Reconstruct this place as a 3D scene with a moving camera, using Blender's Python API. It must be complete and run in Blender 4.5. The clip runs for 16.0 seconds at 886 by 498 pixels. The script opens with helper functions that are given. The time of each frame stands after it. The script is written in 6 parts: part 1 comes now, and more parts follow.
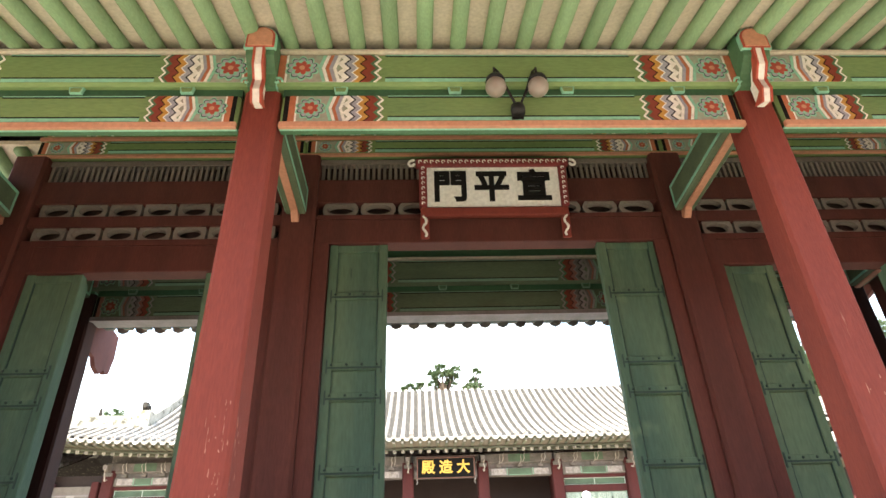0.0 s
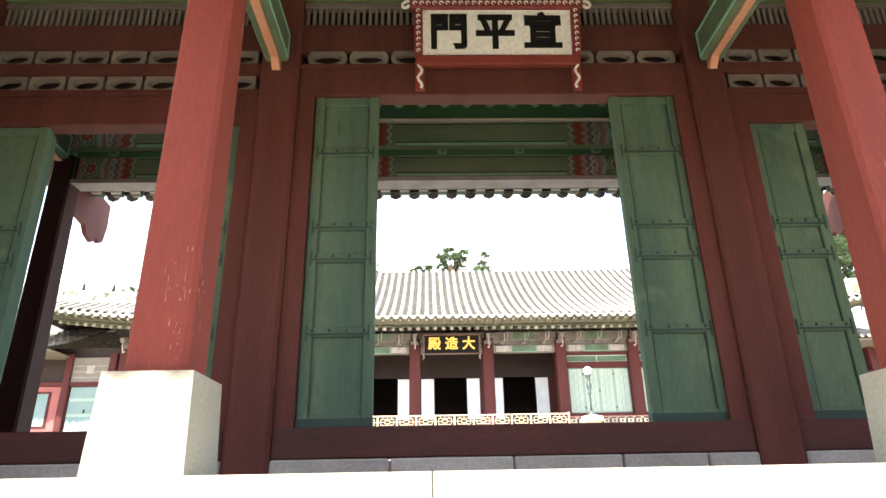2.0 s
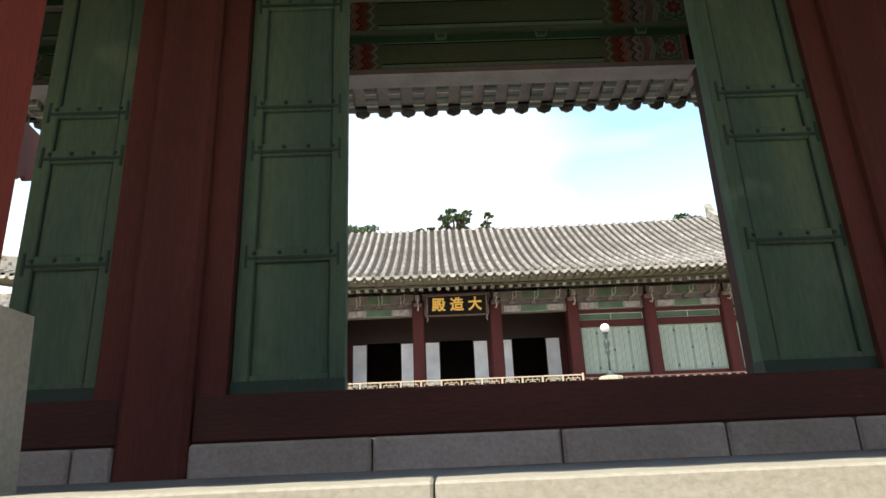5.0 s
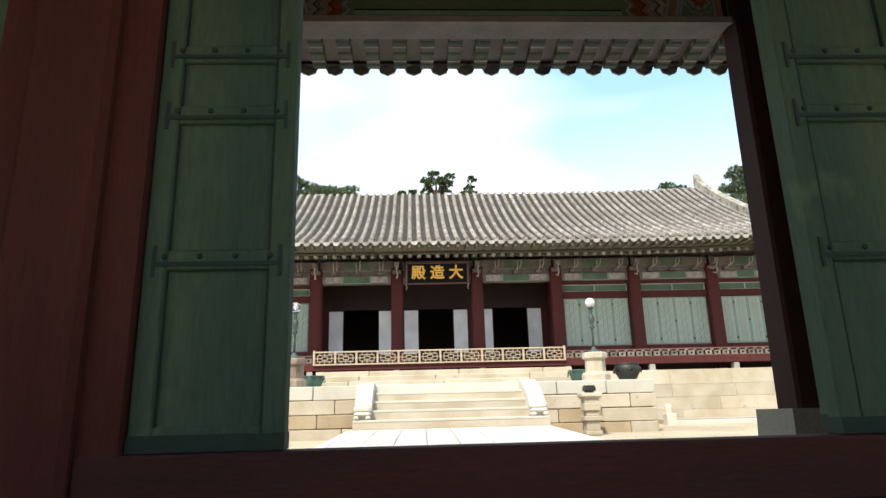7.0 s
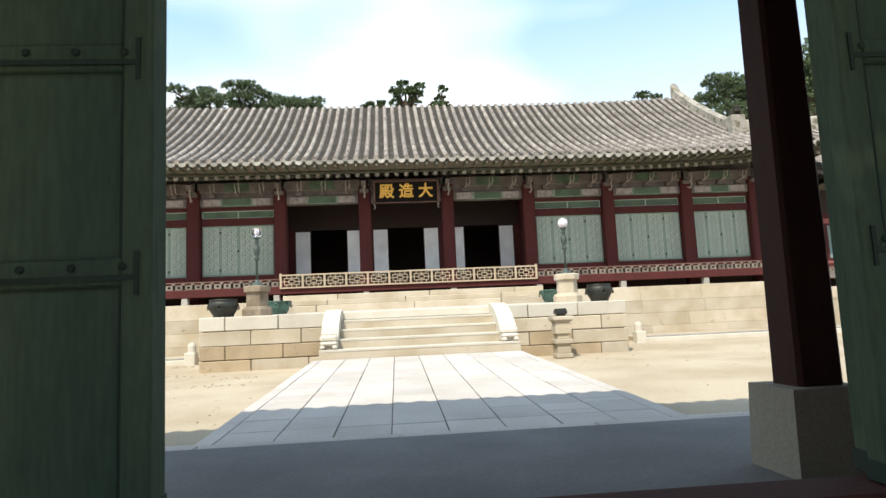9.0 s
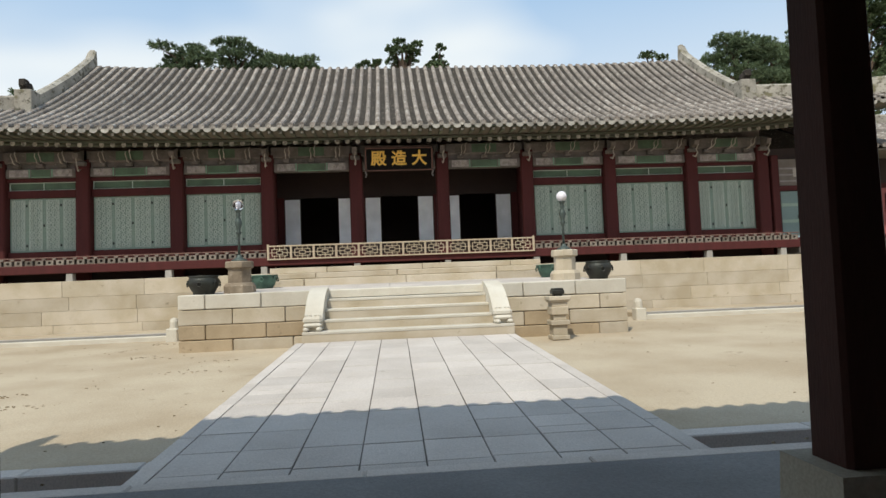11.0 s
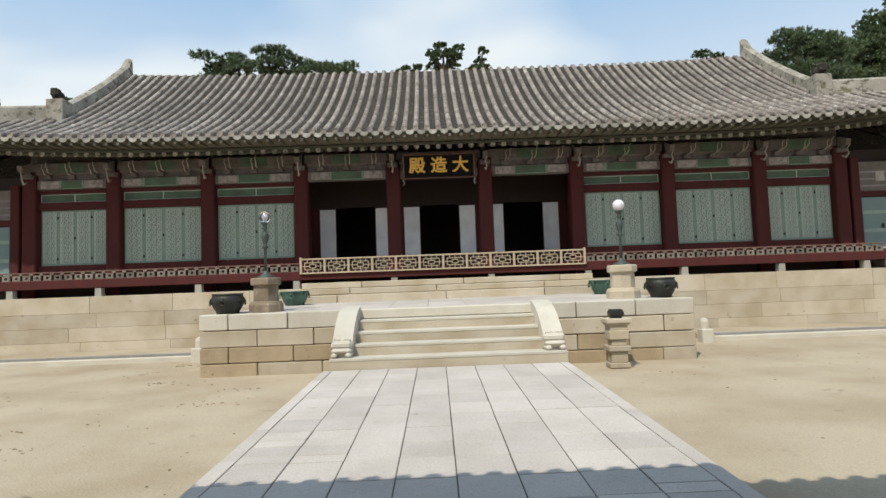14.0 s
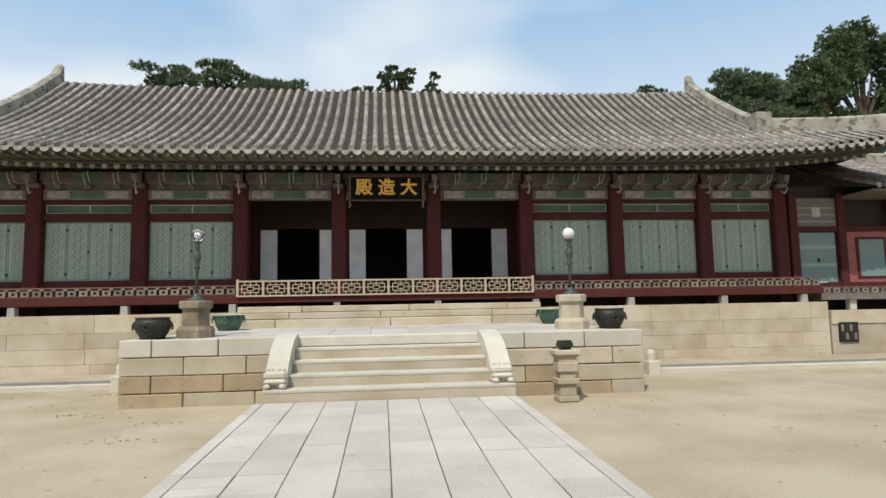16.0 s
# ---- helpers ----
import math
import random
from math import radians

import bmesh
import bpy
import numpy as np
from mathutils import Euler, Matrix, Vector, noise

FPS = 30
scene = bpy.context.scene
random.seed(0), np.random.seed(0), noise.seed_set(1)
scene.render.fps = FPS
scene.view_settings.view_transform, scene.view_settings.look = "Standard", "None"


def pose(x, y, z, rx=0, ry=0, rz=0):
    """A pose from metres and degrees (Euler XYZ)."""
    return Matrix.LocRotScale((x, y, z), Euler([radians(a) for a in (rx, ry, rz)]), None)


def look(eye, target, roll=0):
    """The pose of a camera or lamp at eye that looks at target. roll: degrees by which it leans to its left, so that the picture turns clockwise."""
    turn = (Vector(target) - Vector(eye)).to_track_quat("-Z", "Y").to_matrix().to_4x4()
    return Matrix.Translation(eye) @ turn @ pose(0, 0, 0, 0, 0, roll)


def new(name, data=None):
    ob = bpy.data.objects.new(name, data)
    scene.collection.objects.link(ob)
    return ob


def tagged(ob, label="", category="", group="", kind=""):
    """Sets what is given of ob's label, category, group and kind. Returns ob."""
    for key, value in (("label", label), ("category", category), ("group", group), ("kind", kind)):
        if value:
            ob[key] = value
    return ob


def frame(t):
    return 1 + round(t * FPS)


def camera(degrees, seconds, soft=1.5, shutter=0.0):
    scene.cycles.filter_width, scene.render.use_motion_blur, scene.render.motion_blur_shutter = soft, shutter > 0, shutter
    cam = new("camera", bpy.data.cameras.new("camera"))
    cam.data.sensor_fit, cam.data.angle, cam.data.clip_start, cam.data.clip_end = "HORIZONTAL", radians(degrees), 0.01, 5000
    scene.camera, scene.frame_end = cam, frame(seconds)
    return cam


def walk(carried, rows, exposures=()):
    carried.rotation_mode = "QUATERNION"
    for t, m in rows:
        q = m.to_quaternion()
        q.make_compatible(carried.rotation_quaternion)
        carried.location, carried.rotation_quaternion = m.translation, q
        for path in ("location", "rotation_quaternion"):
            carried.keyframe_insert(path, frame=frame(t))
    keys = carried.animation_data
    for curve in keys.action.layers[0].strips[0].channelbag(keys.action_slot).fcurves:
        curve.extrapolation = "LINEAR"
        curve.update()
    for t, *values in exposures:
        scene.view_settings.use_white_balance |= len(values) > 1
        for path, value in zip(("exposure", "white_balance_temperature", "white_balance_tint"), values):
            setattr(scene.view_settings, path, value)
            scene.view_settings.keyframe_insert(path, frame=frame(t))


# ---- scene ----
cam = camera(70.2, 16.0)
PATH = [
    (0, (-0.559, -4.724, -0.024), (-0.474, -3.019, 1.019), -2.2),
    (0.5, (-0.494, -4.648, -0.031), (-0.432, -2.918, 0.969), -1.3),
    (1, (-0.458, -4.567, -0.054), (-0.39, -2.783, 0.848), -1.2),
    (1.5, (-0.441, -4.424, -0.055), (-0.379, -2.587, 0.733), -0.9),
    (2, (-0.429, -4.278, -0.054), (-0.382, -2.414, 0.67), -1.1),
    (2.5, (-0.399, -4.104, -0.07), (-0.351, -2.217, 0.589), -2.2),
    (3, (-0.374, -3.86, -0.055), (-0.316, -1.969, 0.593), -2.3),
    (3.5, (-0.366, -3.594, -0.072), (-0.319, -1.696, 0.557), -2.0),
    (6, (-0.433, -2.422, 0.291), (-0.393, -0.523, 0.918), -2.9),
    (6.5, (-0.433, -2.288, 0.407), (-0.378, -0.375, 0.987), -3.1),
    (7, (-0.383, -2.143, 0.463), (-0.29, -0.211, 0.97), -1.5),
    (7.5, (-0.326, -2.012, 0.575), (-0.222, -0.061, 1.002), -0.5),
    (8, (-0.302, -1.864, 0.635), (-0.195, 0.104, 0.976), -0.9),
    (8.5, (-0.28, -1.74, 0.775), (-0.16, 0.236, 1.047), -2.2),
    (9, (-0.226, -1.601, 0.846), (-0.056, 0.378, 1.07), -2.6),
    (9.5, (-0.154, -1.481, 0.974), (0.035, 0.5, 1.174), -2.7),
    (12, (0.064, -0.491, 1.317), (0.197, 1.504, 1.375), -1.6),
    (12.5, (0.068, -0.263, 1.351), (0.188, 1.731, 1.465), -1.4),
    (13, (0.053, -0.067, 1.359), (0.171, 1.925, 1.489), -1.5),
    (13.5, (0.061, 0.142, 1.384), (0.141, 2.137, 1.499), -1.9),
    (14, (0.107, 0.276, 1.453), (0.14, 2.272, 1.577), -2.1),
    (14.5, (0.138, 0.364, 1.459), (0.161, 2.361, 1.565), -1.7),
    (15, (0.152, 0.461, 1.477), (0.216, 2.458, 1.574), -1.4),
    (15.5, (0.131, 0.629, 1.503), (0.274, 2.619, 1.641), -1.2),
    (16, (0.152, 0.757, 1.504), (0.353, 2.737, 1.701), -1.1),
]
EXPOSURES = [(0, 2.45), (1, 2.68), (1.5, 2.74), (2, 2.55), (2.5, 2.15), (3, 1.65), (3.5, 1.33), (6, 0.95), (8, 0.66), (9.5, 0.55), (12, -0.2), (12.5, -0.04), (13, 0.0), (16, -0.02)]
walk(cam, [(t, look(eye, target, roll)) for t, eye, target, roll in PATH], EXPOSURES)

# ---- world, sun, exposure ----
SUN_DIR = Vector((-0.34, -0.615, 1.0)).normalized()
sun_data = bpy.data.lights.new("sun", "SUN")
sun_data.energy, sun_data.angle, sun_data.color = 3.8, radians(0.6), (1.0, 0.94, 0.81)
sun = new("sun", sun_data)
sun.matrix_world = look(SUN_DIR * 60, (0, 0, 0))

world = bpy.data.worlds.new("sky")
scene.world = world
world.use_nodes = True
wn, wl = world.node_tree.nodes, world.node_tree.links
wn.clear()
w_out, w_bg = wn.new("ShaderNodeOutputWorld"), wn.new("ShaderNodeBackground")
w_sky = wn.new("ShaderNodeTexSky")
w_sky.sky_type, w_sky.sun_disc = "NISHITA", False
w_sky.sun_elevation = math.asin(SUN_DIR.z)
w_sky.sun_rotation = math.atan2(SUN_DIR.x, SUN_DIR.y)
w_sky.air_density, w_sky.dust_density, w_sky.ozone_density = 1.0, 0.6, 2.0
w_co, w_map = wn.new("ShaderNodeTexCoord"), wn.new("ShaderNodeMapping")
w_map.inputs["Scale"].default_value = (1.0, 1.0, 2.3)
w_map.inputs["Location"].default_value = (0.35, 0.1, 0.42)
w_no = wn.new("ShaderNodeTexNoise")
w_no.inputs["Scale"].default_value, w_no.inputs["Detail"].default_value = 1.7, 3.0
w_no.inputs["Roughness"].default_value, w_no.inputs["Distortion"].default_value = 0.45, 0.2
w_ramp = wn.new("ShaderNodeValToRGB")
w_ramp.color_ramp.elements[0].position, w_ramp.color_ramp.elements[1].position = 0.41, 0.64
w_mix = wn.new("ShaderNodeMixRGB")
w_mix.inputs["Color2"].default_value = (7.2, 7.7, 7.9, 1)
wl.new(w_co.outputs["Generated"], w_map.inputs["Vector"])
wl.new(w_map.outputs["Vector"], w_no.inputs["Vector"])
wl.new(w_no.outputs["Fac"], w_ramp.inputs["Fac"])
# a bank of white cloud low in the sky, thinning out upwards
w_sep, w_low, w_sum = wn.new("ShaderNodeSeparateXYZ"), wn.new("ShaderNodeMapRange"), wn.new("ShaderNodeMath")
w_low.inputs["From Min"].default_value, w_low.inputs["From Max"].default_value = 0.30, 0.46
w_low.inputs["To Min"].default_value, w_low.inputs["To Max"].default_value = 0.52, 0.0
w_sum.operation, w_sum.use_clamp = "ADD", True
wl.new(w_co.outputs["Generated"], w_sep.inputs["Vector"])
wl.new(w_sep.outputs["Z"], w_low.inputs["Value"])
wl.new(w_ramp.outputs["Color"], w_sum.inputs[0])
wl.new(w_low.outputs["Result"], w_sum.inputs[1])
wl.new(w_sum.outputs[0], w_mix.inputs["Fac"])
w_haze = wn.new("ShaderNodeMixRGB")
w_haze.inputs["Fac"].default_value, w_haze.inputs["Color2"].default_value = 0.92, (2.75, 4.6, 6.9, 1)
wl.new(w_sky.outputs["Color"], w_haze.inputs["Color1"])
wl.new(w_haze.outputs["Color"], w_mix.inputs["Color1"])
wl.new(w_mix.outputs["Color"], w_bg.inputs["Color"])
w_bg.inputs["Strength"].default_value = 0.12
wl.new(w_bg.outputs["Background"], w_out.inputs["Surface"])


# ---- materials ----
def material(name, color, rough=0.7, metal=0.0, second=None, scale=3.0, amount=0.5, grain=40.0, bump=0.15, stretch=(1, 1, 1), jitter=0.0, dirt=None, dirt_at=0.62, spec=0.4, lichen=None, lichen_scale=9.0, island=0.0):
    """A surface with broad stains, fine grain and relief. second: the colour of the stains; jitter: change from piece to piece."""
    m = bpy.data.materials.new(name)
    m.use_nodes = True
    n, l = m.node_tree.nodes, m.node_tree.links
    b = n["Principled BSDF"]
    b.inputs["Roughness"].default_value, b.inputs["Metallic"].default_value = rough, metal
    b.inputs["Specular IOR Level"].default_value = spec
    co, mp = n.new("ShaderNodeTexCoord"), n.new("ShaderNodeMapping")
    mp.inputs["Scale"].default_value = stretch
    geo = n.new("ShaderNodeNewGeometry")
    l.new(geo.outputs["Position"], mp.inputs["Vector"])
    big, fine = n.new("ShaderNodeTexNoise"), n.new("ShaderNodeTexNoise")
    big.inputs["Scale"].default_value, big.inputs["Detail"].default_value = scale, 5
    fine.inputs["Scale"].default_value, fine.inputs["Detail"].default_value = grain, 6
    l.new(mp.outputs["Vector"], big.inputs["Vector"])
    l.new(mp.outputs["Vector"], fine.inputs["Vector"])
    r1 = n.new("ShaderNodeValToRGB")
    r1.color_ramp.elements[0].position, r1.color_ramp.elements[1].position = 0.38, 0.66
    l.new(big.outputs["Fac"], r1.inputs["Fac"])
    mul = n.new("ShaderNodeMath")
    mul.operation = "MULTIPLY"
    mul.inputs[1].default_value = amount
    l.new(r1.outputs["Color"], mul.inputs[0])
    mix = n.new("ShaderNodeMixRGB")
    mix.inputs["Color1"].default_value = (*color, 1)
    mix.inputs["Color2"].default_value = (*(second or [c * 0.72 for c in color]), 1)
    l.new(mul.outputs[0], mix.inputs["Fac"])
    last = mix.outputs["Color"]
    if dirt:
        spots = n.new("ShaderNodeTexNoise")
        spots.inputs["Scale"].default_value, spots.inputs["Detail"].default_value = scale * 3.3, 8
        spots.inputs["Roughness"].default_value = 0.65
        l.new(mp.outputs["Vector"], spots.inputs["Vector"])
        r3 = n.new("ShaderNodeValToRGB")
        r3.color_ramp.elements[0].position, r3.color_ramp.elements[1].position = dirt_at, dirt_at + 0.08
        l.new(spots.outputs["Fac"], r3.inputs["Fac"])
        dm = n.new("ShaderNodeMixRGB")
        dm.inputs["Color2"].default_value = (*dirt, 1)
        l.new(r3.outputs["Color"], dm.inputs["Fac"])
        l.new(last, dm.inputs["Color1"])
        last = dm.outputs["Color"]
    if lichen:
        flecks = n.new("ShaderNodeTexNoise")
        flecks.inputs["Scale"].default_value, flecks.inputs["Detail"].default_value = lichen_scale, 3
        l.new(geo.outputs["Position"], flecks.inputs["Vector"])
        r4 = n.new("ShaderNodeValToRGB")
        r4.color_ramp.elements[0].position, r4.color_ramp.elements[1].position = 0.60, 0.68
        l.new(flecks.outputs["Fac"], r4.inputs["Fac"])
        lm = n.new("ShaderNodeMixRGB")
        lm.inputs["Color2"].default_value = (*lichen, 1)
        l.new(r4.outputs["Color"], lm.inputs["Fac"])
        l.new(last, lm.inputs["Color1"])
        last = lm.outputs["Color"]
    hsv = n.new("ShaderNodeHueSaturation")
    rng = n.new("ShaderNodeMapRange")
    rng.inputs["From Min"].default_value, rng.inputs["From Max"].default_value = 0.3, 0.7
    rng.inputs["To Min"].default_value, rng.inputs["To Max"].default_value = 0.88, 1.12
    l.new(fine.outputs["Fac"], rng.inputs["Value"])
    val = rng.outputs["Result"]
    if jitter:
        info = n.new("ShaderNodeObjectInfo")
        jr = n.new("ShaderNodeMapRange")
        jr.inputs["To Min"].default_value, jr.inputs["To Max"].default_value = 1 - jitter, 1 + jitter
        l.new(info.outputs["Random"], jr.inputs["Value"])
        jm = n.new("ShaderNodeMath")
        jm.operation = "MULTIPLY"
        l.new(val, jm.inputs[0])
        l.new(jr.outputs["Result"], jm.inputs[1])
        val = jm.outputs[0]
    if island:
        ir, im = n.new("ShaderNodeMapRange"), n.new("ShaderNodeMath")
        ir.inputs["To Min"].default_value, ir.inputs["To Max"].default_value = 1 - island, 1 + island
        im.operation = "MULTIPLY"
        l.new(geo.outputs["Random Per Island"], ir.inputs["Value"])
        l.new(val, im.inputs[0])
        l.new(ir.outputs["Result"], im.inputs[1])
        val = im.outputs[0]
    l.new(val, hsv.inputs["Value"])
    l.new(last, hsv.inputs["Color"])
    l.new(hsv.outputs["Color"], b.inputs["Base Color"])
    if bump:
        bp = n.new("ShaderNodeBump")
        bp.inputs["Strength"].default_value, bp.inputs["Distance"].default_value = bump, 0.02
        l.new(fine.outputs["Fac"], bp.inputs["Height"])
        l.new(bp.outputs["Normal"], b.inputs["Normal"])
    return m


GRANITE = material("granite", (0.492, 0.430, 0.340), 0.88, second=(0.37, 0.305, 0.205), scale=1.5, amount=0.8, grain=100, bump=0.2, jitter=0.13, dirt=(0.27, 0.225, 0.155), dirt_at=0.64)
TERRACE_STONE = material("worn_terrace_granite", (0.345, 0.325, 0.27), 0.9, second=(0.305, 0.28, 0.22), scale=2.6, amount=0.5, grain=60, bump=0.15, jitter=0.04, dirt=(0.24, 0.21, 0.155), dirt_at=0.71)
GRANITE_PALE = material("pale_granite", (0.55, 0.515, 0.44), 0.88, second=(0.45, 0.40, 0.32), scale=2.2, amount=0.55, grain=90, bump=0.3, jitter=0.07, dirt=(0.36, 0.315, 0.25), dirt_at=0.67)
PAVING = material("granite_paving", (0.505, 0.46, 0.42), 0.85, second=(0.43, 0.385, 0.345), scale=1.3, amount=0.8, grain=60, bump=0.25, jitter=0.09, dirt=(0.36, 0.325, 0.28), dirt_at=0.65)
PATH_JOINT = material("earthy_joint", (0.115, 0.10, 0.085), 0.95, grain=60)
JOINT = material("dark_joint", (0.10, 0.09, 0.075), 0.95, grain=60)
SAND = material("packed_sand", (0.435, 0.366, 0.268), 0.95, second=(0.345, 0.275, 0.188), scale=0.6, amount=0.95, grain=50, bump=0.45, dirt=(0.27, 0.22, 0.15), dirt_at=0.635)
GREY_BRICK = material("grey_lime_floor", (0.20, 0.20, 0.20), 0.9, second=(0.14, 0.14, 0.14), scale=1.1, amount=0.8, grain=55, bump=0.3, dirt=(0.26, 0.26, 0.26), dirt_at=0.68)
RED = material("red_paint", (0.205, 0.042, 0.029), 0.7, second=(0.15, 0.030, 0.022), scale=1.5, amount=0.7, grain=35, stretch=(3, 3, 0.35), bump=0.15, dirt=(0.36, 0.18, 0.13), dirt_at=0.72, spec=0.25)
RED_WORN = material("worn_red_paint", (0.205, 0.042, 0.029), 0.7, second=(0.155, 0.032, 0.024), scale=1.1, amount=0.7, grain=30, stretch=(4, 4, 0.5), bump=0.2, dirt=(0.38, 0.20, 0.15), dirt_at=0.665, spec=0.25)
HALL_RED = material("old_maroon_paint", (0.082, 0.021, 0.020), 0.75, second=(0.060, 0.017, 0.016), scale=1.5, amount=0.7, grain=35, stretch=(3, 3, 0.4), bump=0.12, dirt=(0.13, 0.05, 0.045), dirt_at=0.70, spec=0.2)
LITTER = material("brown_litter", (0.21, 0.165, 0.105), 0.95, second=(0.18, 0.135, 0.085), scale=3, grain=30)
SILL_WOOD = material("worn_sill_wood", (0.085, 0.034, 0.028), 0.75, second=(0.055, 0.028, 0.024), scale=2.2, amount=0.8, grain=40, stretch=(0.4, 2, 2), bump=0.25, dirt=(0.21, 0.15, 0.12), dirt_at=0.68, spec=0.2)
FOOT_STONE = material("grey_footing_stone", (0.36, 0.34, 0.31), 0.9, second=(0.27, 0.25, 0.22), scale=3, amount=0.7, grain=60, bump=0.3, jitter=0.12)
# column red with the door wall's shade put in; bargeboards use it too
SHADED_DARK_RED = material("shaded_dark_red", (0.108, 0.036, 0.028), 0.75, second=(0.072, 0.026, 0.021), scale=1.5, amount=0.7, grain=35, stretch=(3, 3, 0.4), bump=0.15, dirt=(0.15, 0.07, 0.055), dirt_at=0.70, spec=0.2)
# rear columns' red, darkened so the colour carries the shade under the gate
SHADED_REAR_RED = material("shaded_rear_red", (0.048, 0.020, 0.016), 0.75, second=(0.030, 0.014, 0.012), scale=1.5, amount=0.8, grain=35, stretch=(3, 3, 0.4), bump=0.15, dirt=(0.085, 0.038, 0.030), dirt_at=0.70, spec=0.2)
GREEN_DOOR = material("green_door_paint", (0.100, 0.160, 0.098), 0.72, second=(0.058, 0.112, 0.080), scale=1.1, amount=0.95, grain=30, stretch=(2.5, 2.5, 0.35), bump=0.25, dirt=(0.034, 0.066, 0.048), dirt_at=0.64, spec=0.22, lichen=(0.12, 0.185, 0.115), lichen_scale=2.2)
GREEN_RAFTER = material("green_rafter_paint", (0.205, 0.315, 0.165), 0.7, second=(0.165, 0.26, 0.14), scale=2.0, amount=0.7, grain=45, stretch=(2, 0.5, 2), bump=0.15, dirt=(0.36, 0.44, 0.32), dirt_at=0.70, jitter=0.12)
GREEN_BEAM = material("green_beam_paint", (0.185, 0.275, 0.105), 0.7, second=(0.135, 0.225, 0.09), scale=1.4, amount=0.8, grain=35, stretch=(0.5, 2, 2), bump=0.12, dirt=(0.27, 0.34, 0.20), dirt_at=0.70)
GREEN_DEEP = material("deep_green_paint", (0.045, 0.125, 0.060), 0.65, second=(0.03, 0.09, 0.05), scale=1.6, grain=35, bump=0.1)
MINT = material("mint_paint_line", (0.26, 0.55, 0.40), 0.65, grain=35, bump=0.05)
ORANGE = material("orange_paint", (0.46, 0.155, 0.075), 0.65, grain=35, bump=0.05)
SALMON = material("salmon_paint_edge", (0.55, 0.27, 0.17), 0.65, second=(0.45, 0.2, 0.12), scale=3, grain=35, bump=0.05)
OCHRE = material("ochre_paint", (0.52, 0.27, 0.06), 0.65, grain=35, bump=0.05)
RUST = material("rust_red_paint", (0.23, 0.045, 0.025), 0.65, grain=35, bump=0.05)
LILAC = material("grey_blue_paint", (0.36, 0.36, 0.42), 0.65, grain=35, bump=0.05)
WHITE = material("white_paint", (0.80, 0.78, 0.73), 0.7, second=(0.70, 0.67, 0.60), grain=35, bump=0.05)
INK = material("black_ink", (0.012, 0.011, 0.010), 0.85, grain=35, bump=0.05, spec=0.1)
GOLD = material("gold_leaf_paint", (0.86, 0.53, 0.11), 0.5, second=(0.74, 0.42, 0.07), grain=40, bump=0.08)
CREAM = material("cream_plaster", (0.56, 0.50, 0.40), 0.9, second=(0.45, 0.39, 0.30), scale=2.0, amount=0.7, grain=40, bump=0.2)
TILE = material("grey_roof_tile", (0.285, 0.252, 0.222), 0.85, second=(0.175, 0.148, 0.128), scale=3.2, amount=0.85, island=0.24, grain=18, bump=0.7, jitter=0.16, dirt=(0.085, 0.075, 0.062), dirt_at=0.60, lichen=(0.42, 0.40, 0.36), lichen_scale=7.0)
# trough tiles: shade between the ribs is put into this dark colour
TILE_UNDER = material("shaded_under_tile", (0.044, 0.038, 0.032), 0.9, second=(0.022, 0.019, 0.016), scale=4.0, grain=12, bump=0.8, dirt=(0.17, 0.15, 0.12), dirt_at=0.57, spec=0.2)
TILE_END = material("pale_tile_end", (0.37, 0.35, 0.31), 0.85, second=(0.20, 0.185, 0.16), scale=6, amount=0.9, grain=40, bump=0.3, jitter=0.28, dirt=(0.12, 0.11, 0.095), dirt_at=0.60)
LIME = material("weathered_lime_ridge", (0.36, 0.335, 0.285), 0.9, second=(0.23, 0.21, 0.175), scale=1.6, amount=1.0, grain=22, bump=0.5, dirt=(0.10, 0.088, 0.062), dirt_at=0.54, lichen=(0.15, 0.135, 0.08), lichen_scale=3.2)
PAPER_LATTICE = material("pale_green_lattice", (0.54, 0.60, 0.53), 0.75, second=(0.45, 0.54, 0.46), scale=1.5, grain=30, bump=0.05)
LATTICE_BACK = material("grey_green_backing", (0.30, 0.38, 0.315), 0.8, second=(0.25, 0.335, 0.27), scale=1.4, grain=30, bump=0.05)
DOOR_PAPER = material("white_paper_door", (0.88, 0.90, 0.93), 0.8, second=(0.84, 0.87, 0.90), scale=1.2, grain=2, bump=0.03)
# dark wood, also laid where only shade shows behind vents and under floors
DARK_WOOD_SHADE = material("dark_wood_and_shade", (0.035, 0.020, 0.016), 0.7, grain=30)
OLD_WOOD = material("weathered_pale_wood", (0.47, 0.385, 0.28), 0.8, second=(0.38, 0.30, 0.21), scale=3, grain=50, stretch=(0.4, 2, 2), bump=0.2)
BRONZE_GREEN = material("verdigris_bronze", (0.085, 0.165, 0.125), 0.6, 0.35, second=(0.05, 0.085, 0.07), scale=5, amount=0.9, grain=40, bump=0.3)
BRONZE_DARK = material("dark_bronze", (0.030, 0.030, 0.027), 0.5, 0.4, second=(0.045, 0.05, 0.042), scale=4, amount=0.8, grain=40, bump=0.3)
IRON = material("dark_iron", (0.03, 0.03, 0.03), 0.55, 0.6, grain=60)
TEAL_DARK = material("dark_green_edge", (0.022, 0.055, 0.042), 0.65, grain=30)
FLOWER = material("flower_red_paint", (0.40, 0.075, 0.045), 0.65, grain=35, bump=0.05)
PALE_PANEL = material("pale_scrollwork_ground", (0.30, 0.355, 0.265), 0.7, second=(0.36, 0.31, 0.27), scale=14, amount=0.9, grain=35, bump=0.05)
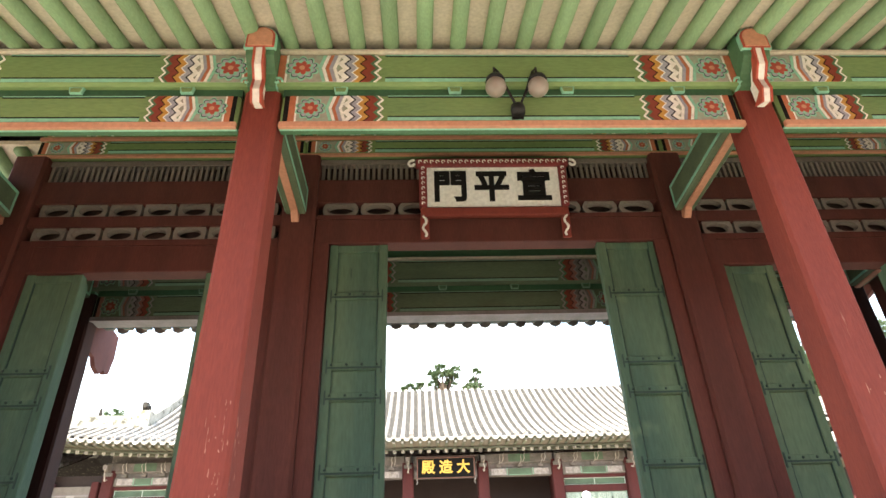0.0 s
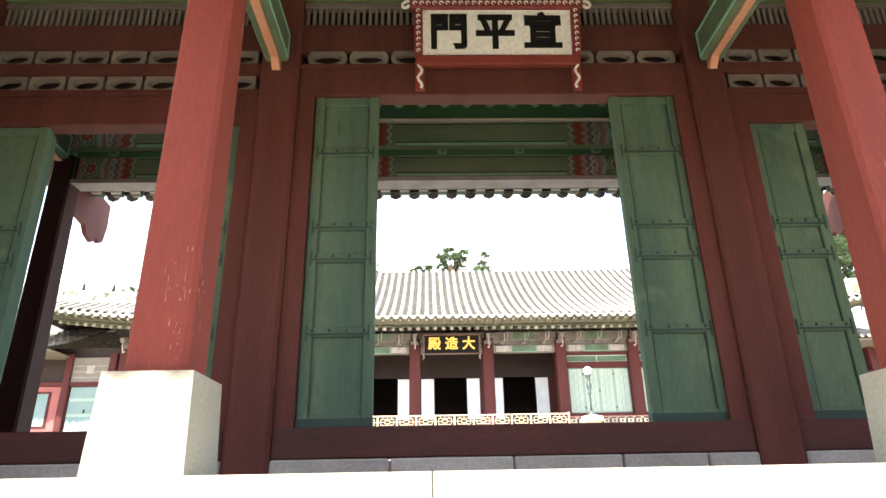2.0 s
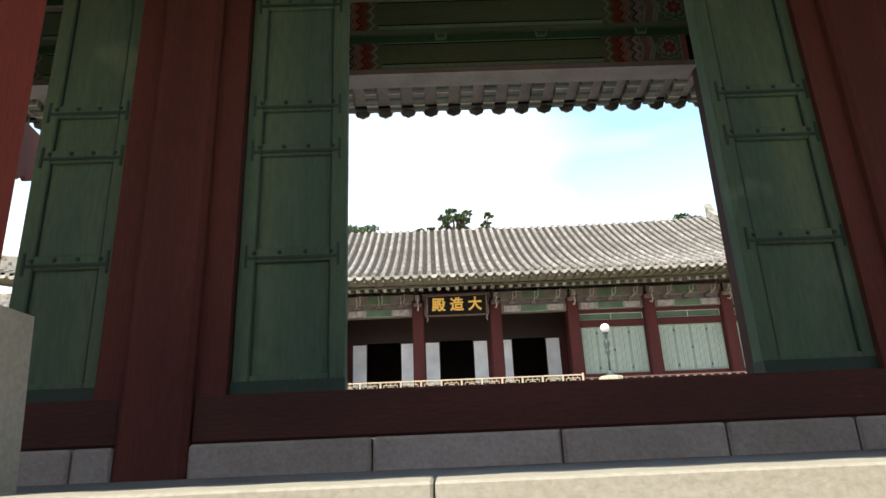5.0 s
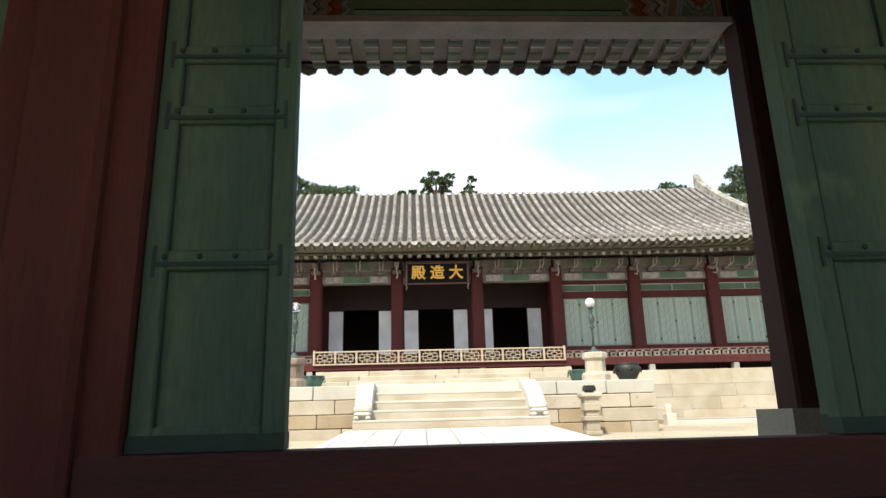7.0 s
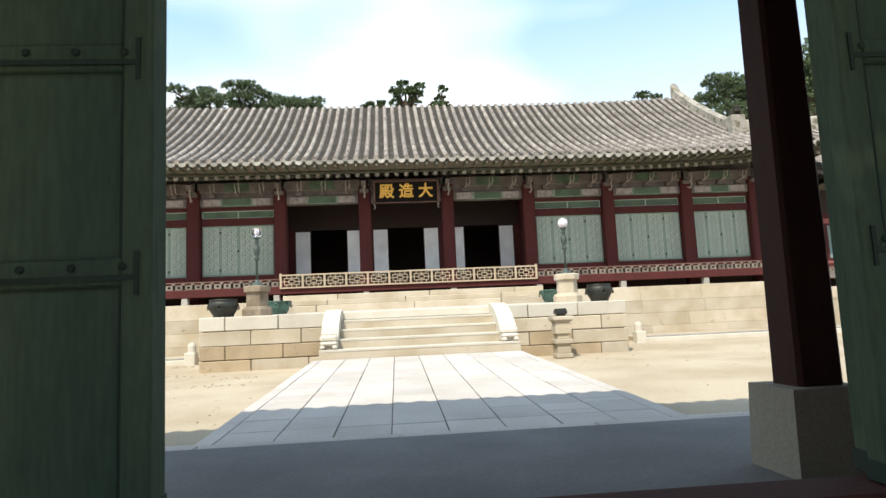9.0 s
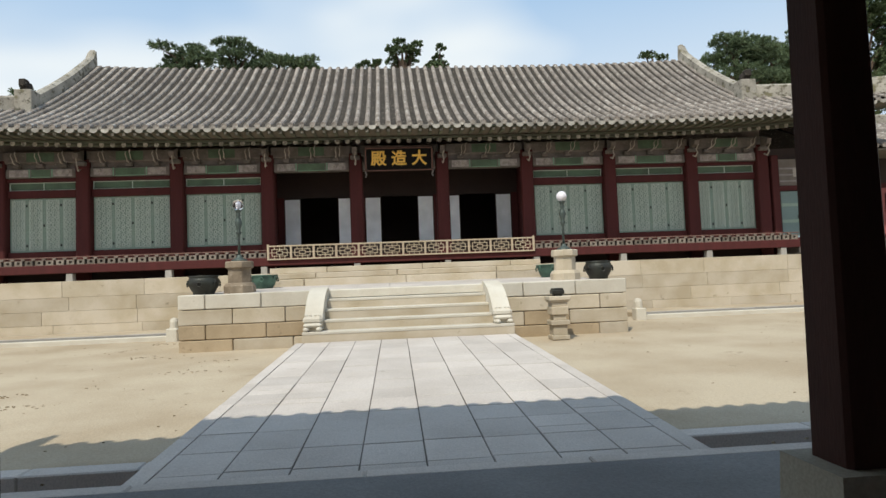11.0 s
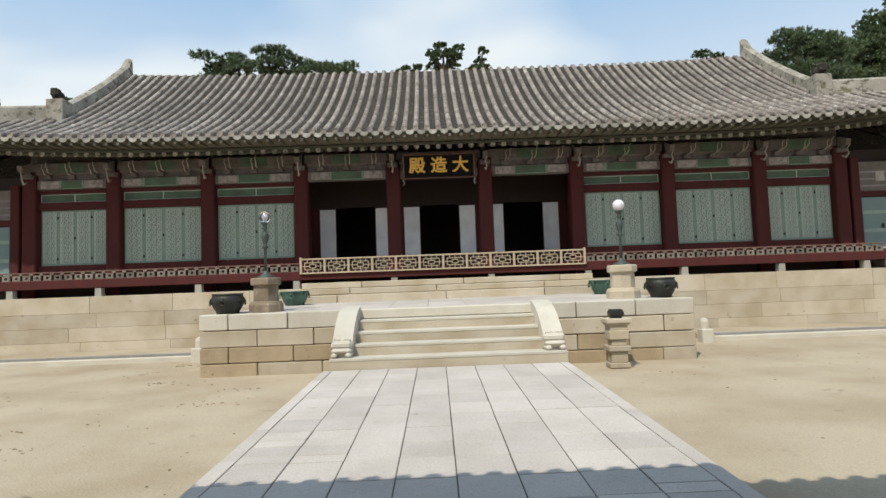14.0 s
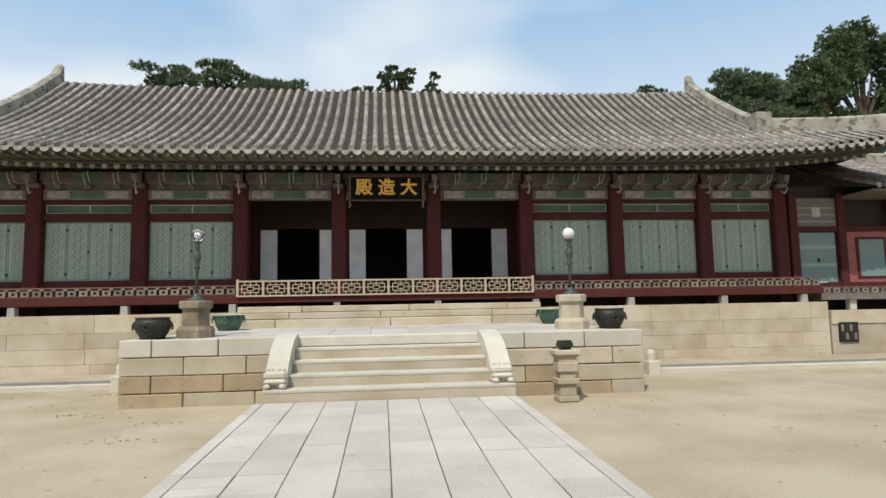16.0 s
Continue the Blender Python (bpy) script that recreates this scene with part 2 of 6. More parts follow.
DEEP_PANEL = material("dancheong_green", (0.075, 0.17, 0.085), 0.65, grain=35, bump=0.05)
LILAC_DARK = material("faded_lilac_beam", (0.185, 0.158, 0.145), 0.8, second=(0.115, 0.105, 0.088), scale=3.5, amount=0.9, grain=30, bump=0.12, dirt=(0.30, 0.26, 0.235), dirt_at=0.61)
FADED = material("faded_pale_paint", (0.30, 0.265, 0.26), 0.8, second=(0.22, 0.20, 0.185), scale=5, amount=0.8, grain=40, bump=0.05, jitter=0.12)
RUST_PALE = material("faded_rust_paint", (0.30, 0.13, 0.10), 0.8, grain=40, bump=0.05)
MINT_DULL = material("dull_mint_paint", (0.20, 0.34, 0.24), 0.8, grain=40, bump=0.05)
PALE_TIP = material("pale_tip_paint", (0.42, 0.38, 0.335), 0.8, second=(0.26, 0.23, 0.20), scale=8, grain=40, bump=0.05, jitter=0.15)
SOFFIT_PALE = material("faded_cream_soffit", (0.34, 0.285, 0.25), 0.9, second=(0.23, 0.19, 0.165), scale=4, amount=0.8, grain=30, bump=0.15)
ROSETTE = material("weathered_rosette_wood", (0.215, 0.185, 0.155), 0.85, second=(0.13, 0.11, 0.09), scale=6, amount=0.9, grain=40, bump=0.15, jitter=0.22)
END_DULL = material("faded_rafter_end", (0.42, 0.385, 0.32), 0.85, second=(0.11, 0.10, 0.085), scale=9, amount=0.9, grain=40, bump=0.05, jitter=0.3)
RAFTER_DULL = material("dull_green_rafter", (0.125, 0.135, 0.095), 0.8, second=(0.085, 0.085, 0.066), scale=2, amount=0.8, grain=30, bump=0.1, jitter=0.1)
SOFFIT_DULL = material("dull_soffit", (0.16, 0.14, 0.11), 0.9, grain=30)
SIGN_RED = material("sign_frame_red", (0.20, 0.030, 0.028), 0.6, second=(0.14, 0.02, 0.02), scale=6, grain=40)
FRAME_BROWN = material("dull_brown_frame", (0.075, 0.048, 0.04), 0.7, grain=40)
HALL_GREEN = material("faded_hall_green", (0.105, 0.165, 0.105), 0.75, second=(0.075, 0.105, 0.07), scale=2.5, amount=0.9, grain=30, bump=0.1)
HALL_PALE = material("greyed_scroll_paint", (0.42, 0.37, 0.35), 0.8, second=(0.22, 0.195, 0.185), scale=9, amount=0.9, grain=40, bump=0.06)
GRANITE_BROWN = material("brown_stained_granite", (0.40, 0.315, 0.21), 0.9, second=(0.27, 0.205, 0.125), scale=1.4, amount=0.9, grain=70, bump=0.35, jitter=0.12, dirt=(0.20, 0.15, 0.09), dirt_at=0.62)
FROST = material("frosted_globe", (0.27, 0.23, 0.20), 0.35, second=(0.23, 0.195, 0.165), scale=8, grain=10, bump=0.0)
DOOR_TEAL = material("pale_teal_door", (0.19, 0.26, 0.25), 0.7, second=(0.16, 0.225, 0.215), scale=1.4, grain=30)
VENT_TILE = material("grey_vent_tile", (0.190, 0.165, 0.142), 0.9, second=(0.135, 0.115, 0.10), scale=4, grain=50, bump=0.2, jitter=0.12)
PINK_WALL = material("faded_red_wall", (0.34, 0.11, 0.10), 0.8, grain=30)
BARK = material("bark", (0.10, 0.07, 0.05), 0.95, scale=4, grain=25, bump=0.8)
LEAF = material("leaf", (0.115, 0.155, 0.078), 0.75, second=(0.090, 0.130, 0.064), scale=0.8, amount=0.9, grain=6, bump=0.0, spec=0.15, island=0.3)
LEAF_PINE = material("pine_needles", (0.105, 0.145, 0.085), 0.8, second=(0.120, 0.160, 0.085), scale=0.7, amount=0.9, grain=6, bump=0.0, spec=0.15, island=0.3)
DRAIN = material("dark_drain_floor", (0.105, 0.105, 0.10), 0.85, second=(0.055, 0.055, 0.054), scale=1.6, amount=1.0, grain=30, bump=0.3, dirt=(0.16, 0.155, 0.145), dirt_at=0.66)


def glass_material(name, color, rough=0.05):
    m = bpy.data.materials.new(name)
    m.use_nodes = True
    b = m.node_tree.nodes["Principled BSDF"]
    b.inputs["Base Color"].default_value = (*color, 1)
    b.inputs["Roughness"].default_value = rough
    b.inputs["Transmission Weight"].default_value = 1.0
    b.inputs["IOR"].default_value = 1.3
    return m


CLEAR_GLASS = glass_material("clear_glass", (0.95, 0.97, 1.0))
MILK_GLASS = material("milk_glass", (0.74, 0.70, 0.74), 0.25, second=(0.7, 0.66, 0.7), grain=10, bump=0.0)


# ---- mesh helpers ----
class Shape:
    """Collects vertices and faces of one mesh."""

    def __init__(self):
        self.v, self.f = [], []

    def add(self, verts, faces):
        k = len(self.v)
        self.v += [tuple(p) for p in verts]
        self.f += [tuple(i + k for i in face) for face in faces]
        return self

    def box(self, x0, x1, y0, y1, z0, z1, c=0.0):
        if c <= 0:
            return self.add([(x, y, z) for x in (x0, x1) for y in (y0, y1) for z in (z0, z1)],
                            [(0, 1, 3, 2), (4, 6, 7, 5), (0, 4, 5, 1), (2, 3, 7, 6), (0, 2, 6, 4), (1, 5, 7, 3)])
        v = []
        for x, sx in ((x0, c), (x1, -c)):
            for y, sy in ((y0, c), (y1, -c)):
                for z, sz in ((z0, c), (z1, -c)):
                    v += [(x, y + sy, z + sz), (x + sx, y, z + sz), (x + sx, y + sy, z)]
        i = lambda a, b, d, k: (a * 4 + b * 2 + d) * 3 + k  # noqa: E731
        f = [(i(0, 0, 0, 0), i(0, 0, 1, 0), i(0, 1, 1, 0), i(0, 1, 0, 0)), (i(1, 0, 0, 0), i(1, 1, 0, 0), i(1, 1, 1, 0), i(1, 0, 1, 0)),
             (i(0, 0, 0, 1), i(1, 0, 0, 1), i(1, 0, 1, 1), i(0, 0, 1, 1)), (i(0, 1, 0, 1), i(0, 1, 1, 1), i(1, 1, 1, 1), i(1, 1, 0, 1)),
             (i(0, 0, 0, 2), i(0, 1, 0, 2), i(1, 1, 0, 2), i(1, 0, 0, 2)), (i(0, 0, 1, 2), i(1, 0, 1, 2), i(1, 1, 1, 2), i(0, 1, 1, 2))]
        for a in (0, 1):
            for b in (0, 1):
                f += [(i(a, b, 0, 0), i(a, b, 0, 1), i(a, b, 1, 1), i(a, b, 1, 0)), (i(a, 0, b, 0), i(a, 0, b, 2), i(a, 1, b, 2), i(a, 1, b, 0)),
                      (i(0, a, b, 1), i(0, a, b, 2), i(1, a, b, 2), i(1, a, b, 1))]
                f += [(i(a, b, d, 0), i(a, b, d, 1), i(a, b, d, 2)) for d in (0, 1)]
        return self.add(v, f)

    def prism(self, outline, axis, a, b):
        """A flat outline drawn out along an axis: 'x' takes (y, z) pairs, 'y' (x, z), 'z' (x, y)."""
        n = len(outline)
        put = {"x": lambda p, d: (d, p[0], p[1]), "y": lambda p, d: (p[0], d, p[1]), "z": lambda p, d: (p[0], p[1], d)}[axis]
        v = [put(p, a) for p in outline] + [put(p, b) for p in outline]
        return self.add(v, [tuple(range(n))[::-1], tuple(range(n, 2 * n))] + [(k, (k + 1) % n, (k + 1) % n + n, k + n) for k in range(n)])

    def tube(self, path, radius, sides=8, caps=True):
        """A round bar along a list of points; radius a number or one for each point."""
        pts = [Vector(p) for p in path]
        rad = radius if isinstance(radius, (list, tuple)) else [radius] * len(pts)
        v = []
        for k, p in enumerate(pts):
            d = (pts[min(k + 1, len(pts) - 1)] - pts[max(k - 1, 0)]).normalized()
            u = d.cross(Vector((0, 0, 1)) if abs(d.z) < 0.9 else Vector((0, 1, 0))).normalized()
            w = u.cross(d)
            v += [p + (u * math.cos(2 * math.pi * s / sides) + w * math.sin(2 * math.pi * s / sides)) * rad[k] for s in range(sides)]
        f = [(k * sides + s, k * sides + (s + 1) % sides, (k + 1) * sides + (s + 1) % sides, (k + 1) * sides + s) for k in range(len(pts) - 1) for s in range(sides)]
        if caps:
            f += [tuple(range(sides))[::-1], tuple(range((len(pts) - 1) * sides, len(pts) * sides))]
        return self.add(v, f)

    def lathe(self, profile, centre=(0, 0), sides=20, turn=0.0):
        """A turned body from (radius, z) pairs."""
        v = [(centre[0] + r * math.cos(2 * math.pi * s / sides + turn), centre[1] + r * math.sin(2 * math.pi * s / sides + turn), z) for r, z in profile for s in range(sides)]
        f = [(k * sides + s, k * sides + (s + 1) % sides, (k + 1) * sides + (s + 1) % sides, (k + 1) * sides + s) for k in range(len(profile) - 1) for s in range(sides)]
        f += [tuple(range(sides))[::-1], tuple(range((len(profile) - 1) * sides, len(profile) * sides))]
        return self.add(v, f)

    def mesh(self, name, mat, smooth=False):
        me = bpy.data.meshes.new(name)
        me.from_pydata(self.v, [], self.f)
        me.materials.append(mat)
        if smooth:
            me.polygons.foreach_set("use_smooth", [True] * len(me.polygons))
        me.update()
        return me


def thing(name, label, category, group="", kind="", at=(0, 0, 0)):
    ob = new(name)
    ob.location = at
    return tagged(ob, label, category, group, kind)


def part(name, shape, mat, parent=None, label="", smooth=False, at=None):
    ob = new(name, shape.mesh(name, mat, smooth) if isinstance(shape, Shape) else shape)
    if parent:
        ob.parent = parent
    if at:
        ob.location = at
    return tagged(ob, label) if label else ob


def solo(name, shape, mat, label, category, group="", kind="", smooth=False):
    return tagged(part(name, shape, mat, None, "", smooth), label, category, group, kind)


def bx(*a, c=0.0):
    return Shape().box(*a, c=c)


# ---- ground and courtyard ----
GX, HX = 0.12, 0.36


def ground_z(y):
    return -0.2 + (min(y, 14.8) - 5.33) * 0.0275


def path_z(y):
    return 0.205 + (y - 10.43) * 0.043


def build_ground():
    ys = [(-700, -1.44), (-60, -1.44), (-8, -1.44), (-3.3, -1.44), (-1.2, -1.44), (-1.15, -0.3), (3.0, -0.3), (3.05, -0.45), (4.50, -0.45), (4.55, ground_z(4.55))]
    ys += [(4.8 + k * 0.4, ground_z(4.8 + k * 0.4)) for k in range(30)] + [(17, 0.06), (40, 0.06), (700, 0.06)]
    xs = [-700, -100, -30] + [-16 + k * 0.5 for k in range(66)] + [30, 100, 700]
    s, nx = Shape(), len(xs)
    near = lambda x, y: 4.7 < y < 16 and abs(x) < 16  # noqa: E731
    s.v = [(x, y, z + (0.012 * noise.noise((x * 0.9, y * 0.9, 0)) if near(x, y) else 0)) for y, z in ys for x in xs]
    s.f = [(r * nx + k, r * nx + k + 1, (r + 1) * nx + k + 1, (r + 1) * nx + k) for r in range(len(ys) - 1) for k in range(nx - 1)]
    solo("ground", s, SAND, "packed pale sandy ground of the palace courtyard", "ground", kind="structure", smooth=True)


build_ground()


# ---- roofs ----
def roof_profile(y0, z0, y1, z1, n, sag=0.3):
    """Points up a roof slope that hangs through a little, from the eave to the ridge."""
    return [(y0 + (y1 - y0) * k / n, z0 + (z1 - z0) * ((1 - sag) * k / n + sag * (k / n) ** 2)) for k in range(n + 1)]


def tile_row(profile, x, lift, radius):
    """One row of half-round cover tiles, each a little wider at its lower end."""
    s = Shape()
    for k in range(len(profile) - 1):
        (ya, za), (yb, zb) = profile[k], profile[k + 1]
        ring = []
        for y, z, r in ((ya, za, radius), (yb, zb, radius * 0.80)):
            ring += [(x + r * math.cos(a), y, z + lift + 0.012 + r * 1.32 * math.sin(a)) for a in (0, 0.63, 1.26, 1.88, 2.51, 3.14)]
        s.add(ring, [(j, j + 1, j + 7, j + 6) for j in range(5)] + [(5, 4, 3, 2, 1, 0)])
    return s


def under_tiles(profile, xs, lifts, step):
    """The sheet of trough tiles between the rows: stepped at each course."""
    s, n = Shape(), len(xs)
    rows = []
    for k, (y, z) in enumerate(profile):
        rows += [(y, z)] if k in (0, len(profile) - 1) else [(y, z + step), (y, z)]
    s.v = [(x, y, z + l) for y, z in rows for x, l in zip(xs, lifts)]
    s.f = [(r * n + k, r * n + k + 1, (r + 1) * n + k + 1, (r + 1) * n + k) for r in range(len(rows) - 1) for k in range(n - 1)]
    return s


def tile_end(radius):
    """The round end tile of a row with its raised rim, facing -y."""
    s, n = Shape(), 14
    prof = [(radius, 0.0), (radius, -0.035), (radius * 0.82, -0.035), (radius * 0.78, -0.022), (0.001, -0.026)]
    s.v = [(r * math.cos(2 * math.pi * k / n), y, r * math.sin(2 * math.pi * k / n)) for r, y in prof for k in range(n)]
    s.f = [(a * n + k, a * n + (k + 1) % n, (a + 1) * n + (k + 1) % n, (a + 1) * n + k) for a in range(len(prof) - 1) for k in range(n)]
    return s


def drip_tile(width, drop):
    """The curved drip tile between two rows: a hanging bow-shaped plate, facing -y."""
    top = [(-width / 2, 0.05), (-width / 4, 0.012), (0, 0.0), (width / 4, 0.012), (width / 2, 0.05)]
    low = [(width / 2, 0.03), (width * 0.3, -drop * 0.72), (0, -drop), (-width * 0.3, -drop * 0.72), (-width / 2, 0.03)]
    return Shape().prism(top + low, "y", -0.02, 0.0)


# ---- the gate building ----
gate = thing("gate_building", "Korean palace gate of red posts, green doors and painted green rafters", "gate")
WALL_Y = 0.0
COLS_X = [GX - 4.22, GX - 1.72, GX + 1.72, GX + 4.22]
FRONT_Y, REAR_Y = -1.44, 1.48


def chamfer_post(s, x, y, half, z0, z1, taper=0.0):
    c = half * 0.16
    out = lambda h: [(x - h + c, y - h), (x + h - c, y - h), (x + h, y - h + c), (x + h, y + h - c), (x + h - c, y + h), (x - h + c, y + h), (x - h, y + h - c), (x - h, y - h + c)]  # noqa: E731
    a, b = out(half), out(half - taper)
    n = len(a)
    return s.add([(p[0], p[1], z0) for p in a] + [(p[0], p[1], z1) for p in b], [tuple(range(n))[::-1], tuple(range(n, 2 * n))] + [(k, (k + 1) % n, (k + 1) % n + n, k + n) for k in range(n)])


# open columns in front and behind, on tall stone bases
for row_y in (FRONT_Y, REAR_Y):
    for x in COLS_X:
        part("column_base", Shape().add(*(lambda h, g, z0, z1: ([(x + sx * h, row_y + sy * h, z0) for sx, sy in ((-1, -1), (1, -1), (1, 1), (-1, 1))] + [(x + sx * g, row_y + sy * g, z1) for sx, sy in ((-1, -1), (1, -1), (1, 1), (-1, 1))],
             [(3, 2, 1, 0), (4, 5, 6, 7), (0, 1, 5, 4), (1, 2, 6, 5), (2, 3, 7, 6), (3, 0, 4, 7)]))(0.205, 0.19, 0.028, 0.445)), TERRACE_STONE, gate, "tall square granite column base")
        part("column", chamfer_post(Shape(), x + (0.0 if row_y < 0 else 0.012), row_y, 0.135 if row_y < 0 else 0.118, 0.445, 3.2, 0.015), RED_WORN if row_y < 0 else SHADED_REAR_RED, gate, "square red painted column" if row_y < 0 else "square red column with its shade in the colour")
# flaked paint low on the front columns
CHIP = material("bare_flaked_wood", (0.40, 0.20, 0.15), 0.85, second=(0.25, 0.09, 0.065), scale=9, grain=40, bump=0.1)
for x in COLS_X:
    chips = Shape()
    face, side_x = FRONT_Y - 0.1352, x + 0.1352
    for k in range(30):
        z, h, w = 0.50 + 0.60 * random.random() ** 1.8, 0.006 + 0.05 * random.random() ** 2, random.uniform(0.0006, 0.0036)
        u = random.gauss(0.082, 0.014) if k % 3 else random.gauss(0.03, 0.03)
        u = min(u, 0.108)
        chips.prism([(x + u - w, z), (x + u + w * 0.6, z - h * 0.2), (x + u + w * 0.9, z + h * 0.5), (x + u - w * 0.1, z + h)], "y", face, face + 0.003)
        v = FRONT_Y - 0.10 + 0.07 * random.random() ** 2
        if k % 3 == 0:
            chips.prism([(v - w, z), (v + w, z), (v + w * 0.4, z + h * 0.8), (v - w * 0.6, z + h * 0.7)], "x", side_x - 0.003, side_x)
    tagged(part("flaked_paint", chips, CHIP, gate, "pale scratches of flaked paint on the column"), kind="stuff")
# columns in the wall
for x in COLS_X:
    part("wall_column", chamfer_post(Shape(), x, 0.06, 0.15, 0.02, 3.87), SHADED_DARK_RED, gate, "square red column in the door wall")
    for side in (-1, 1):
        part("jamb", bx(x + side * 0.152 - (0.13 if side < 0 else 0), x + side * 0.152 + (0.13 if side > 0 else 0), -0.035, 0.10, 0.36, 2.92), SHADED_DARK_RED, gate)


STUD = Shape().lathe([(0.011, 0), (0.009, 0.006), (0.003, 0.009)], sides=8).mesh("stud", TEAL_DARK)


def door_leaf(x0, x1, z0, z1, rails, y0=0.0, thick=0.075):
    """A boarded green door leaf with stiles, rails and iron straps; rails: heights of the cross rails."""
    leaf = part("door_leaf", bx(x0 + 0.05, x1 - 0.05, y0 + 0.022, y0 + thick - 0.02, z0 + 0.05, z1 - 0.05), GREEN_DOOR, gate, "weathered green framed door leaf")
    for a, b in ((x0, x0 + 0.075), (x1 - 0.075, x1)):
        part("stile", bx(a, b, y0, y0 + thick, z0, z1, c=0.006), GREEN_DOOR, leaf)
    for z in (z0 + 0.04, *rails, z1 - 0.04):
        part("rail", bx(x0 + 0.076, x1 - 0.076, y0 + 0.002, y0 + thick, z - 0.035, z + 0.035, c=0.005), GREEN_DOOR, leaf)
    for z in rails:
        strap = bx(x0 + 0.03, x1 - 0.03, y0 - 0.006, y0 - 0.001, z - 0.022, z - 0.008)
        for x in (x0 + 0.03, x1 - 0.042):
            strap.box(x, x + 0.012, y0 - 0.0065, y0 - 0.001, z - 0.06, z + 0.05)
        part("edge_line", strap, TEAL_DARK, leaf)
        for k in range(4):
            x = x0 + 0.07 + (x1 - x0 - 0.14) * k / 3
            st = part("stud", STUD, None, leaf, at=(x, y0 - 0.001, z + 0.012))
            st.rotation_euler = (math.pi / 2, 0, 0)
    # dark strips draw the shade in the creases beside the stiles
    for x in (x0 + 0.0765, x1 - 0.0815):
        levels = [z0 + 0.075, *[z for r in rails for z in (r - 0.036, r + 0.036)], z1 - 0.075]
        for za, zb in zip(levels[::2], levels[1::2]):
            part("panel_groove", bx(x, x + 0.005, y0 + 0.006, y0 + 0.021, za, zb), TEAL_DARK, leaf)
    shoe = bx(x0 - 0.002, x1 + 0.002, y0 - 0.004, y0 + thick + 0.003, z0 - 0.004, z0 + 0.05)
    part("bottom_shoe", shoe, TEAL_DARK, leaf, "worn dark iron-bound foot of the leaf")
    return leaf


RAILS = (1.0, 1.55, 1.80, 2.42)
# middle bay: folded leaves stand at both sides of the opening; side bays lower
door_leaf(GX - 1.43, GX - 0.93, 0.37, 2.92, RAILS)
door_leaf(GX + 0.93, GX + 1.46, 0.37, 2.92, RAILS)
door_leaf(GX - 1.40, GX - 0.95, 0.38, 2.90, (), 0.085)
door_leaf(GX + 0.96, GX + 1.43, 0.38, 2.90, (), 0.085)
for cx, half in ((GX - 2.97, 0.97), (GX + 2.97, 0.97)):
    for side in (-1, 1):
        a, b = sorted((cx + side * half, cx + side * (half - 0.46)))
        door_leaf(a, b, 0.37, 2.66, (1.0, 1.55, 1.80))
        door_leaf(a + 0.02, b - 0.02, 0.38, 2.64, (), 0.085)

# sill, stone footing, lintels
for k in range(3):
    xa, xb = COLS_X[k] + 0.151, COLS_X[k + 1] - 0.151
    part("sill", bx(xa, xb, -0.05, 0.14, 0.165, 0.362, c=0.01), SILL_WOOD, gate, "worn red wooden door sill")
    x = xa
    while x < xb - 0.1:
        w = min(random.uniform(0.5, 1.0), xb - x)
        part("footing_stone", bx(x + 0.004, x + w - 0.004, -0.075, 0.16, 0.0, 0.162, c=0.012), FOOT_STONE, gate)
        x += w
    top = 2.92 if k == 1 else 2.66
    low_top = 3.17 if k == 1 else 2.92
    part("lintel", bx(xa, xb, -0.03, 0.12, top, low_top, c=0.008), SHADED_DARK_RED, gate)


def vent_row(xa, xb, z, count):
    """A row of grey tiles with oval air holes, set between two red rails."""
    w = (xb - xa) / count
    for k in range(count):
        s, n = Shape(), 20
        cx = xa + w * (k + 0.5)
        hw, hh = w / 2 - 0.012, 0.068
        outer, inner = [], []
        for j in range(n):
            a = 2 * math.pi * (j + 0.5) / n
            ca, sa = math.cos(a), math.sin(a)
            t = min(hw / max(abs(ca), 1e-6), hh / max(abs(sa), 1e-6))
            outer.append((cx + ca * t, z + sa * t))
            inner.append((cx + ca * hw * 0.76, z + sa * hh * 0.78))
        for y in (-0.012, 0.05):
            s.v += [(p[0], y, p[1]) for p in outer + inner]
        for j in range(n):
            i = (j + 1) % n
            s.f += [(j, i, n + i, n + j), (2 * n + j, 3 * n + j, 3 * n + i, 2 * n + i), (n + j, n + i, 3 * n + i, 3 * n + j), (j, 2 * n + j, 2 * n + i, i)]
        part("vent_tile", s, VENT_TILE, gate)


SLAT = bx(-0.014, 0.014, 0.0, 0.03, 3.616, 3.814, c=0.003).mesh("slat", VENT_TILE)
